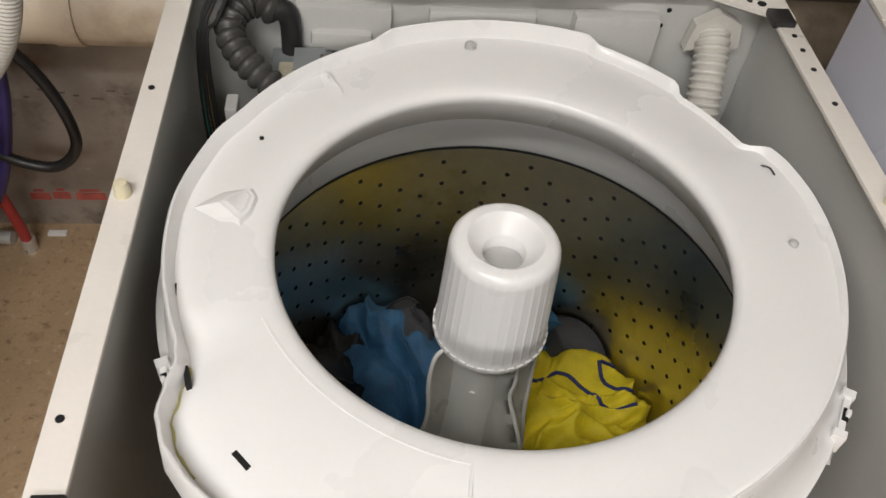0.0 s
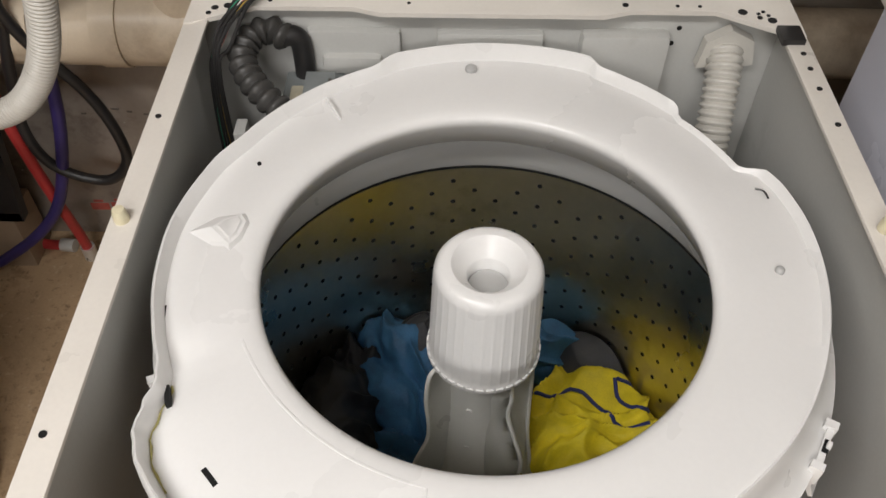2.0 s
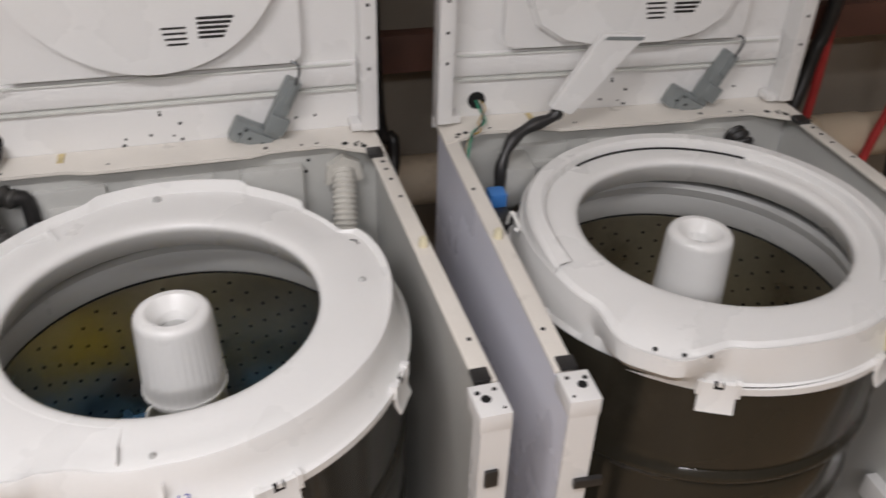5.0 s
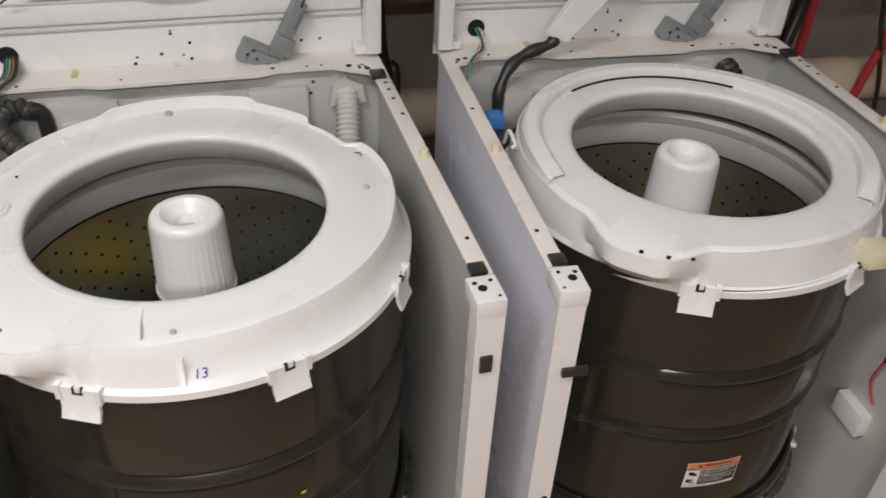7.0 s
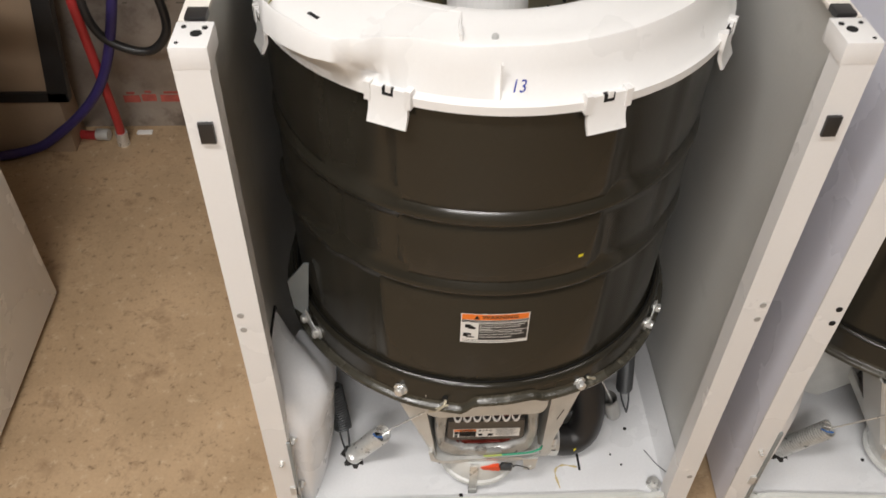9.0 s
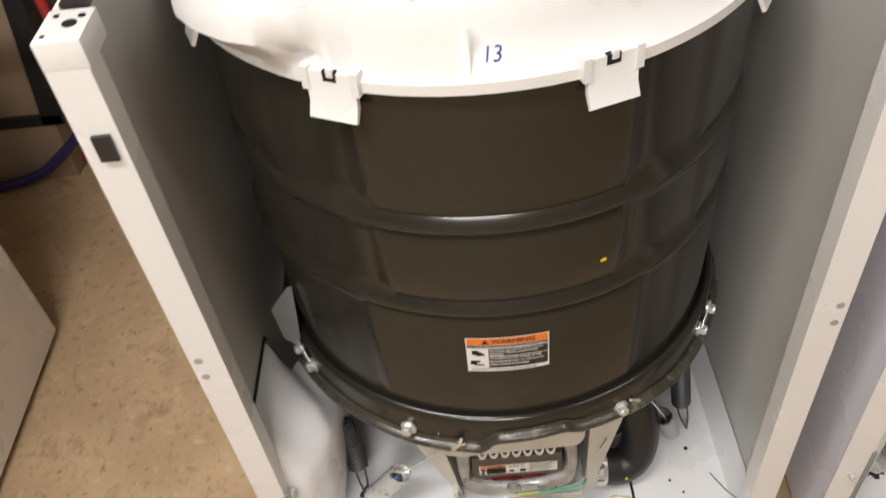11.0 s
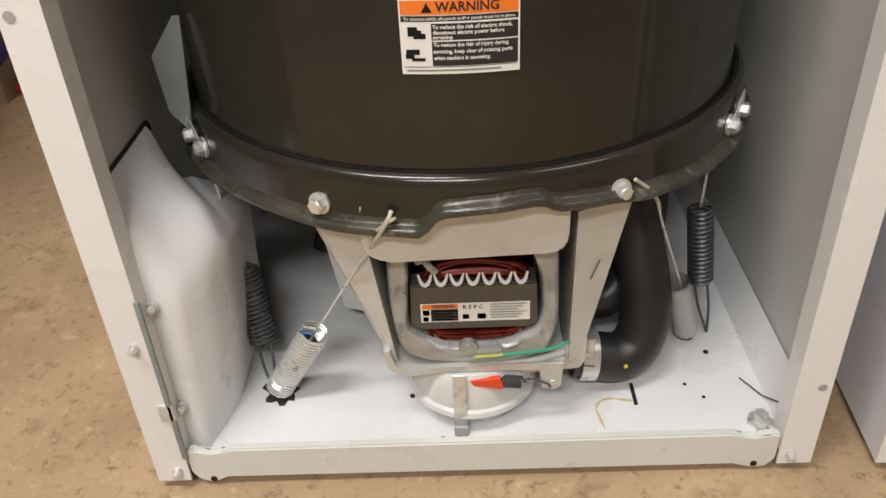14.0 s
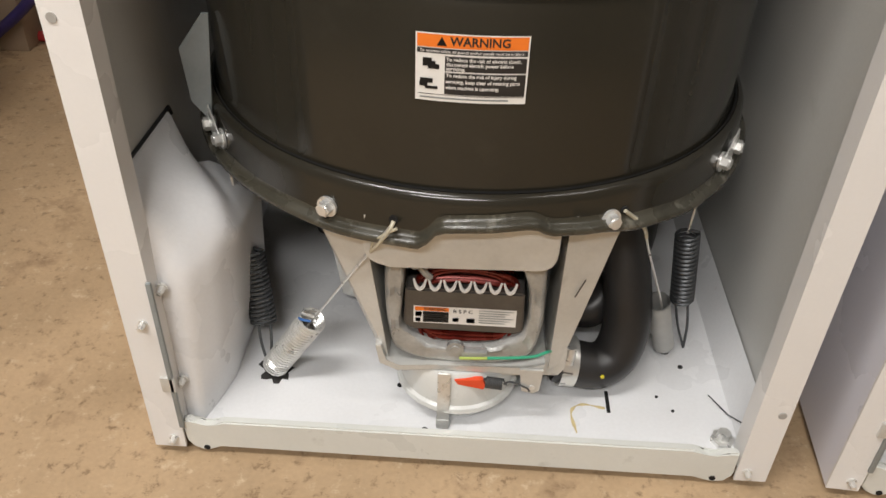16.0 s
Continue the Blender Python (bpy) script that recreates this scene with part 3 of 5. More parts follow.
    m2 = pose(0.172, 0, 0.92, 0, 0, 0) @ pose(0, 0, 0, 0, -62, 0)
    box(bm, -0.04, 0.06, 0.664, 0.69, -0.012, 0.012, 0.003, 0, m2)
    box(bm, -0.03, 0.0, 0.655, 0.667, -0.018, 0.014, 0.003, 0, m2)
    box(bm, 0.02, 0.055, 0.657, 0.667, -0.004, 0.004, 0.001, 0, m2)
    lever = part("switch_lever", bm, "lever", top, "grey moulded plastic switch lever")
    hb = bmesh.new()
    for x, z in ((0.108, 0.893), (0.122, 0.887), (0.14, 0.876), (0.118, 0.902)):
        disc(hb, (x, 0.6592 if x > 0.11 else 0.667, z), (0, -1, 0), 0.0024, 0.0008)
    islands("hole", hb, "hole", lever)
    part("wire_hook", hose_bm([(0.2, 0.664, 0.968), (0.207, 0.66, 0.99), (0.205, 0.658, 1.004), (0.196, 0.662, 1.008)], 0.0022, 8), "spring", top)
    if not second:
        part("wire_hook", hose_bm([(-0.235, 0.665, 0.998), (-0.225, 0.662, 1.005), (-0.214, 0.665, 1.006)], 0.002, 8), "spring", top)
        bm = bmesh.new()
        disc(bm, (-0.247, 0.6944, 1.03), (0, -1, 0), 0.014, 0.0005, 14, 0, 1.5)
        place(bm, lambda x, y, z: (x + 0.3 * noise.noise((x * 60, z * 60, 0)) * 0.03, y, z))
        part("yellow_stain", bm, "rust", top)
    # wires through the grommet
    loom = (("black", 0), ("black", 0.004), ("black", 0.009), ("yellowwire", 0.0065), ("green", -0.003), ("pink_wire", 0.0035), ("white_wire", 0.002), ("black", -0.005), ("black", 0.012))
    if second:
        loom = (("black", 0), ("white_wire", 0.004), ("green", -0.004), ("yellowwire", 0.007))
    for k, (c, dx) in enumerate(loom):
        pts = [(-0.251 + dx * 0.4, 0.70, 0.906), (-0.249 + dx, 0.678, 0.902), (-0.254 + dx, 0.655, 0.887), (-0.272 + dx, 0.62, 0.884), (-0.286 + 0.6 * dx, 0.59, 0.877 - 0.003 * k), (-0.295 + 0.5 * dx, 0.572, 0.84), (-0.298 + 0.8 * dx, 0.562, 0.74), (-0.29 + dx, 0.55, 0.55)]
        if second:
            pts = [(-0.251 + dx * 0.4, 0.70, 0.906), (-0.248 + dx, 0.675, 0.9), (-0.25 - dx, 0.65, 0.886), (-0.27 + dx, 0.62, 0.884), (-0.288, 0.59 + dx, 0.876), (-0.3, 0.57, 0.8)]
        part("wire", hose_bm(pts, 0.0021 if c == "black" else 0.0014, 7), c, top)


def cover(root, second):
    """The plastic ring that closes the outer tub."""
    N = 288
    table = RIM_B if second else RIM_A
    ix, iy, ir = (-0.014, 0.292, 0.184) if not second else (0.0, 0.305, 0.196)
    steps = [(None, 0.212, 0.812), (None, 0.206, 0.8085), (None, 0.202, 0.811), (None, 0.1875, 0.842), (None, 0.1848, 0.8475), (None, 0.185, 0.8515), (None, 0.1872, 0.8548), (None, 0.1915, 0.857), (None, 0.197, 0.858), (0.1, 0, 0.858), (0.28, 0, 0.8575), (0.82, 0, 0.854), (0.88, 0, 0.848), (0.968, 0, 0.846), (0.976, 0, 0.861), (0.992, 0, 0.862), (1.0, 0.0005, 0.859), (1.0, 0.003, 0.83), (1.0, None, 0.801), (1.0, "f", 0.797), (1.0, "f", 0.787), (1.0, "g", 0.786), (1.0, "g", 0.8)]
    rows = []
    for s, r, z in steps:
        row = []
        for k in range(N):
            a = -90 + 360 * k / N
            ca, sa = math.cos(radians(a)), math.sin(radians(a))
            ro = lerp_table(table, a)
            px, py = ix + (r or ir) * ca if s is None else 0, iy + (r or ir) * sa if s is None else 0
            zz = z
            if s is not None:
                qx, qy = ix + 0.197 * ca, iy + 0.197 * sa
                if second:
                    qx, qy = ix + 0.209 * ca, iy + 0.209 * sa
                ro2 = ro
                if s == 1.0 and r is not None and r != "f" and r != "g":
                    ro2 = ro + r
                if s == 1.0 and r is None:
                    ro2 = max(0.286, ro * 0.96)
                if r == "f":
                    ro2 = 0.293
                if r == "g":
                    ro2 = 0.287
                ox, oy = CX + ro2 * ca, CY + ro2 * sa
                px, py = qx + (ox - qx) * min(s, 1.0), qy + (oy - qy) * min(s, 1.0)
                if s >= 0.976 and z > 0.85 and second:
                    zz = 0.853
                if not second and 0.82 <= s and z > 0.84:
                    foot, lip = lerp_table(FOOT_A, a), lerp_table(LIP_A, a)
                    width = 0.0075 if lip > 0.8575 else 0.0055
                    back, zz = {0.82: (0.035, 0.5 * foot + 0.4285), 0.88: (0.02, 0.7 * foot + 0.2568), 0.968: (width, foot), 0.976: (0.0025, lip - 0.0008), 0.992: (0.001, lip), 1.0: (-0.0004, lip - 0.0022)}[s]
                    px, py = CX + (ro - back) * ca, CY + (ro - back) * sa
                if z == 0.801 and (lerp_table(table, a) > 0.285):
                    zz = 0.812
            elif second:
                px, py = ix + (r + 0.012) * ca, iy + (r + 0.012) * sa
            row.append((px, py, zz))
        rows.append(row)
    bm = bmesh.new()
    grid(bm, rows, True)
    ring = part("tub_cover", bm, "plastic", root, "white moulded plastic tub cover", smooth=42)
    # clips round the skirt
    for a, w in ((-115.5, 0.044), (-71.5, 0.044), (-31, 0.04), (24, 0.036), (-157, 0.03)) if not second else ((-112, 0.046), (-62, 0.044), (-20, 0.044), (195, 0.04)):
        m = pose(CX, CY, 0, 0, 0, a + 90) @ pose(0, -0.293, 0)
        tab = bmesh.new()
        prof = [(0.003, 0.803), (-0.002, 0.803), (-0.0035, 0.775), (-0.009, 0.762), (-0.006, 0.760), (0.0005, 0.772)]
        prism(tab, prof, "x", -w / 2, w / 2)
        box(tab, -w / 2 - 0.004, -w / 2 + 0.003, -0.004, 0.006, 0.785, 0.806)
        box(tab, w / 2 - 0.003, w / 2 + 0.004, -0.004, 0.006, 0.785, 0.806)
        bmesh.ops.transform(tab, matrix=m, verts=tab.verts[:])
        t = part("clip_tab", tab, "plastic", ring)
        hb = box(bmesh.new(), -0.006, 0.006, -0.0028, 0.002, 0.795, 0.804)
        bmesh.ops.transform(hb, matrix=m, verts=hb.verts[:])
        islands("latch_gap", hb, "hole", t)
        hb = box(bmesh.new(), -0.0022, 0.0042, -0.0036, 0.0, 0.799, 0.807, 0.001)
        bmesh.ops.transform(hb, matrix=m, verts=hb.verts[:])
        part("latch", hb, "plastic", t)
    if second:
        # upper seal ring and small vents of the other machine
        bm = bmesh.new()
        prof = [(0.27, 0.851), (0.269, 0.868), (0.264, 0.873), (0.246, 0.873), (0.241, 0.869), (0.239, 0.857), (0.226, 0.8575)]
        arc = []
        for k in range(85):
            a = -48 + 2.9 * k
            sink = 0.014 * (max(0.0, (-30 - a) / 18) ** 2 + max(0.0, (a - 176) / 20) ** 2)
            arc.append([(CX + r * math.cos(radians(a)), CY + r * math.sin(radians(a)), z - sink) for r, z in prof])
        grid(bm, arc)
        part("raised_lip", bm, "plastic", ring)
        hb = bmesh.new()
        for x, y in ((-0.2, 0.06), (-0.17, 0.043), (-0.14, 0.035)):
            disc(hb, (x, y, 0.851), (0, 0, 1), 0.0028, 0.0012, 10)
        islands("hole", hb, "hole", ring)
        slit = [(CX + 0.2365 * math.cos(radians(a)), CY + 0.2365 * math.sin(radians(a)), 0.8585) for a in range(48, 125, 4)]
        part("rear_slit", tube(bmesh.new(), slit, 0.0018, 6), "hole", ring)
        ring.location, ring.scale = (0.008, 0.032, 0), (0.972, 0.972, 1)
        return
    # slots, gusset walls and the triangular boss
    hb = bmesh.new()
    for x, y, rz, l in ((-0.206, 0.104, -48, 0.008), (-0.2495, 0.168, -74, 0.008), (-0.2695, 0.243, -84, 0.006)):
        box(hb, -l, l, -0.002, 0.002, 0.836, 0.8502 if y < 0.12 else 0.8505, 0, 0, pose(x, y, 0.0, 0, 0, rz))
    disc(hb, (0.094, 0.562, 0.851), (0, 0, 1), 0.002, 0.002)
    disc(hb, (-0.219, 0.41, 0.853), (0, 0, 1), 0.002, 0.002)
    islands("slot", hb, "hole", ring)
    for x0, y0, x1, y1, w, h in ((-0.15, 0.47, -0.166, 0.502, 0.0022, 0.0015), (-0.061, 0.045, -0.061, 0.068, 0.003, 0.003)):
        d = Vector((x1 - x0, y1 - y0, 0))
        m = pose(x0, y0, 0, 0, 0, math.degrees(math.atan2(d.y, d.x)))
        part("gusset", bbox(0, d.length, -w / 2, w / 2, 0.846, 0.858 + h, 0.0008, m), "plastic", ring)
    bm = bmesh.new()
    foot = [(-0.248, 0.324), (-0.226, 0.342), (-0.2, 0.347), (-0.194, 0.332), (-0.198, 0.312), (-0.208, 0.298)]
    ridge = [(-0.224, 0.3235), (-0.217, 0.331), (-0.205, 0.337), (-0.2005, 0.3305), (-0.203, 0.316), (-0.209, 0.307)]
    vv = grid(bm, [[(x - 0.018, y, 0.8545) for x, y in foot], [(x - 0.018, y, 0.8635) for x, y in ridge]], True)
    bm.faces.new(vv[1])
    bmesh.ops.bevel(bm, geom=[e for e in bm.edges if all(v.co.z > 0.86 for v in e.verts)], offset=0.0025, segments=3, affect="EDGES")
    part("triangular_boss", bm, "plastic", ring)
    for x, y, r in ((0.227, 0.289, 0.004), (-0.023, 0.555, 0.006), (-0.028, 0.05, 0.0035)):
        bm = bmesh.new()
        lathe(bm, [(0.0, 0.8595), (r * 0.6, 0.859), (r, 0.857), (r, 0.853)], 14, x, y)
        part("sprue_mark", bm, "ring", ring)
    part("curved_mark", tube(bmesh.new(), smooth_path([(0.229, 0.384, 0.8555), (0.236, 0.381, 0.8555), (0.238, 0.372, 0.8555)]), 0.0009, 5), "black", ring)
    # raised front step line and yellow residue in the pocket
    pts = [(CX + 0.215 * math.cos(radians(a)), CY - 0.006 + 0.215 * math.sin(radians(a)), 0.8572) for a in range(205, 259, 3)] + [(-0.061, 0.07, 0.857)]
    part("step_line", tube(bmesh.new(), pts, 0.0016, 6), "plastic", ring)
    res = [(CX + (lerp_table(RIM_A, a) - 0.0082) * math.cos(radians(a)), CY + (lerp_table(RIM_A, a) - 0.0082) * math.sin(radians(a)), lerp_table(FOOT_A, a) + 0.0015) for a in range(208, 224, 1)]
    part("residue", tube(bmesh.new(), res, lambda i, q: 0.0007 + 0.0003 * math.sin(i * 1.7), 6), "residue", ring, "yellow residue along the fold")
    part("skirt_rib", bbox(-0.0008, 0.0008, -0.001, 0.004, 0.796, 0.84, 0, pose(-0.022, 0.0245, 0)), "plastic", ring)
    txt = letters("13", 0.02, 0.0)
    for v in txt.verts:
        v.co.x = v.co.x * 0.8 + v.co.y * 0.12
    place(txt, lambda x, y, z: (-0.005 + x, CY - math.sqrt(0.2805 ** 2 - x * x) - 0.0022 - 0.11 * 0.001, 0.819 + y))
    for v in txt.verts:
        v.co.y += -0.004 + (0.845 - v.co.z) * -0.1
    part("handwritten_mark", txt, "pen", ring, "blue handwritten number thirteen")


def wall_at(a, z, r):
    return (CX + r * math.cos(a), CY + r * math.sin(a), z)


def tub(root, second):
    """Dark enamelled outer tub with pressed beads and a bolted flange."""
    def press(a, r, z):
        d = math.degrees(a)
        k = 0.0
        for c, w, z0, z1 in ((-90, 26, 0.66, 0.785), (-90, 25, 0.545, 0.62), (-90, 32, 0.345, 0.505), (-25, 22, 0.36, 0.505), (-25, 18, 0.55, 0.62), (205, 22, 0.36, 0.62), (-25, 22, 0.66, 0.785), (205, 20, 0.66, 0.785)):
            dd = abs((d - c + 180) % 360 - 180)
            if z0 < z < z1:
                k = max(k, min(1, max(0, (w - dd) / 0.9)))
        return -0.004 * (1 - k) if r > 0.27 and 0.34 < z < 0.79 else 0.0
    prof = [(0.10, 0.27), (0.2, 0.272), (0.26, 0.285), (0.282, 0.305), (0.2845, 0.325), (0.2845, 0.34), (0.2845, 0.352), (0.2845, 0.50), (0.2845, 0.508), (0.2895, 0.514), (0.2915, 0.52), (0.2895, 0.526), (0.2845, 0.532), (0.2845, 0.552), (0.2845, 0.615), (0.2845, 0.624), (0.29, 0.63), (0.292, 0.636), (0.29, 0.642), (0.2845, 0.648), (0.2845, 0.67), (0.2845, 0.775), (0.2845, 0.80)]
    bm = bmesh.new()
    vv = lathe(bm, prof, 240, CX, CY, 0, press)
    bm.faces.new(vv[0])
    body = part("outer_tub", bm, "tub", root, "glossy dark olive enamelled tub", smooth=50)
    # flange with its stepped, worn lower lip
    STEP = [(-270, 0.0), (-122, 0.0), (-112, -0.002), (-101, 0.0), (-97.5, 0.0), (-93.5, 0.02), (-88, 0.022), (-79, 0.025), (-75, 0.016), (-68, 0.013), (-58, 0.005), (-46, 0.0), (90, 0.0)]
    turns = [-270 + 1.5 * k for k in range(240)]

    def flange_rows(profile):
        return [[(CX + r * math.cos(radians(a)), CY + r * math.sin(radians(a)), z + f * lerp_table(STEP, a)) for a in turns] for r, z, f in profile]
    bm = bmesh.new()
    grid(bm, flange_rows(((0.2835, 0.333, 0), (0.2845, 0.3385, 0), (0.288, 0.3405, 0), (0.292, 0.339, 0), (0.2945, 0.334, 0), (0.2952, 0.329, 0), (0.296, 0.312, 0.4), (0.2968, 0.303, 1))), True)
    fl = part("tub_flange", bm, "tub", body, smooth=50)
    bm = bmesh.new()
    grid(bm, flange_rows(((0.2968, 0.303, 1), (0.2975, 0.2995, 1), (0.3, 0.2975, 1), (0.304, 0.2965, 1), (0.306, 0.294, 1), (0.306, 0.2905, 1), (0.304, 0.2885, 1), (0.298, 0.288, 1), (0.27, 0.29, 0.5))), True)
    part("flange_lip", bm, "worn_tub", fl, "scuffed olive lip", smooth=50)
    bm = bmesh.new()
    grid(bm, flange_rows(((0.2849, 0.3405, 0), (0.2865, 0.3425, 0), (0.2868, 0.3405, 0))), True)
    part("seal_line", bm, "hole", fl)
    hb = bmesh.new()
    for a, z in ((-102, 0.311), (-61.4, 0.314)):
        disc(hb, (CX + 0.2962 * math.cos(radians(a)), CY + 0.2962 * math.sin(radians(a)), z), (math.cos(radians(a)), math.sin(radians(a)), 0), 0.0042, 0.0012, 12)
    islands("cable_hole", hb, "hole", fl)
    angs = (-114.5, -64.2, -26.3, -152.2, -33.5, -145.5, 30, 90, 150)
    for a in angs:
        p = (CX + 0.2975 * math.cos(radians(a)), CY + 0.2975 * math.sin(radians(a)), 0.308 if abs(math.cos(radians(a))) < 0.6 else 0.313)
        part("bolt", bolt_bm(p, (math.cos(radians(a)), math.sin(radians(a)), 0.05), 0.0072, 0.0102), "zinc", fl)
    for a in (-30, -148.8):
        bm = bmesh.new()
        s = math.copysign(1, math.cos(radians(a)))
        box(bm, -0.02, 0.02, -0.0025, -0.001, -0.011, 0.011, 0.0006)
        bmesh.ops.transform(bm, matrix=pose(CX, CY, 0.318, 0, 0, a + 90) @ pose(0, -0.298, 0) @ pose(0, 0, 0, 0, -28 * s, 0), verts=bm.verts[:])
        part("flange_bracket", bm, "zinc", fl)
    # warning label
    lx, lz, w, h, R = -0.0065, 0.4525, 0.0875, 0.0565, 0.2848
    if second:
        lx, lz, body.location = -0.006, 0.434, (0.002, 0.026, 0)
    def on(off):
        return lambda x, y, z: (lx + x, CY - math.sqrt((R + off) ** 2 - (lx + x - CX) ** 2), lz + y)
    lab = part("warning_label", sheet(-w / 2, w / 2, -h / 2, h / 2, on(0.0006)), "label", body, "warning label with orange header")
    part("orange_header", sheet(-w / 2 + 0.0012, w / 2 - 0.0012, h / 2 - 0.0115, h / 2 - 0.001, on(0.0008)), "orange", lab)
    part("black_band", sheet(-w / 2 + 0.0012, w / 2 - 0.0012, h / 2 - 0.0165, h / 2 - 0.0122, on(0.0008)), "ink", lab)
    part("black_block", sheet(-w / 2 + 0.023, w / 2 - 0.0014, 0.0003 - 0.0025, h / 2 - 0.018, on(0.0008)), "ink", lab)
    part("black_block", sheet(-w / 2 + 0.023, w / 2 - 0.0014, -h / 2 + 0.0065, -0.0033, on(0.0008)), "ink", lab)
    part("black_triangle", place(prism(bmesh.new(), [(-0.0275, 0.0183), (-0.0195, 0.0183), (-0.0235, 0.0255)], "z", 0.0, 0.0001), on(0.0010)), "ink", lab)
    part("print_line", sheet(-w / 2 + 0.002, w / 2 - 0.002, -h / 2 + 0.0055, -h / 2 + 0.006, on(0.0008)), "ink", lab)
    part("lettering", place(letters("WARNING", 0.0098, 0.00022, 0.046), lambda x, y, z: on(0.0011)(x + 0.006, y + 0.0221, 0)), "ink", lab)
    part("lettering", place(letters("To operate safely, all guards and/or panels must be in place.", 0.0032, 0.00005, 0.081), lambda x, y, z: on(0.0011)(x, y + 0.0139, 0)), "label", lab)
    lines = (("To reduce the risk of electric shock,", 0.0068, 0.058), ("disconnect electric power before", 0.0028, 0.052), ("servicing.", -0.0008, 0.015),
             ("To reduce the risk of injury during", -0.0065, 0.055), ("servicing, keep clear of rotating parts", -0.0115, 0.058), ("when machine is operating.", -0.0165, 0.042))
    for s, y0, wd in lines:
        y0 += 0.0008
        part("lettering", place(letters(s, 0.0042, 0.0001, wd), lambda x, y, z: on(0.0011)(x + 0.0805 / 2 + 0.0 - 0.0405 + (-0.0195 + wd / 2), y + y0, 0)), "label", lab)
    # pictograms as plain shapes
    pic = bmesh.new()
    for x0, x1, y0, y1 in ((-0.038, -0.031, 0.001, 0.008), (-0.034, -0.025, -0.001, 0.003), (-0.036, -0.028, 0.003, 0.0055), (-0.04, -0.03, -0.013, -0.009), (-0.036, -0.026, -0.018, -0.0155), (-0.0405, -0.034, -0.016, -0.012)):
        box(pic, x0, x1, y0, y1, 0, 0.0001)
    part("pictogram", place(pic, on(0.0010)), "ink", lab)
    part("lettering", sheet(-0.04, 0.03, -h / 2 + 0.0022, -h / 2 + 0.0036, on(0.0008)), "lever", lab)
    if not second:
        part("paint_dab", sheet(-0.003, 0.003, -0.002, 0.0025, lambda x, y, z: (0.092 + x, CY - math.sqrt(0.2854 ** 2 - (0.092 + x - CX) ** 2), 0.565 + y), 2), "yellow_mark", body)


def basket(root, second):
    """Perforated inner basket with its balance ring."""
    bm = bmesh.new()
    prof = [(0.246, 0.716), (0.2435, 0.718), (0.2425, 0.708), (0.2425, 0.36), (0.235, 0.315), (0.2, 0.305), (0.05, 0.312)]
    vv = lathe(bm, prof, 120, CX, CY)
    bm.faces.new(vv[-1])
    body = part("wash_basket", bm, "steel", root, "perforated stainless wash basket", smooth=50)
    bm = bmesh.new()
    lathe(bm, [(0.252, 0.722), (0.2435, 0.722), (0.24, 0.728), (0.238, 0.76), (0.24, 0.765), (0.236, 0.768), (0.232, 0.782), (0.236, 0.789), (0.252, 0.79), (0.262, 0.785), (0.262, 0.722), (0.252, 0.722)], 96, CX, CY)
    part("balance_ring", bm, "ring", body)
    bm = bmesh.new()
    lathe(bm, [(0.247, 0.7145), (0.244, 0.7205), (0.2475, 0.7225)], 96, CX, CY)
    part("ring_gap", bm, "hole", body)
    if second:
        body.location = (0.002, 0.026, 0)
    hb = bmesh.new()
    cols = 60
    for k in range(cols):
        a = 2 * math.pi * (k + 0.3) / cols
        for j in range(7):
            z = 0.700 - 0.034 * j - (0.017 if k % 2 else 0)
            if k % 2 == 0 and j == 0 and k % 4:
                continue
            disc(hb, wall_at(a, z, 0.2422), (-math.cos(a), -math.sin(a), 0), 0.0031, 0.0004, 6)
    tagged(part("perforation", hb, "hole", body), kind="stuff")


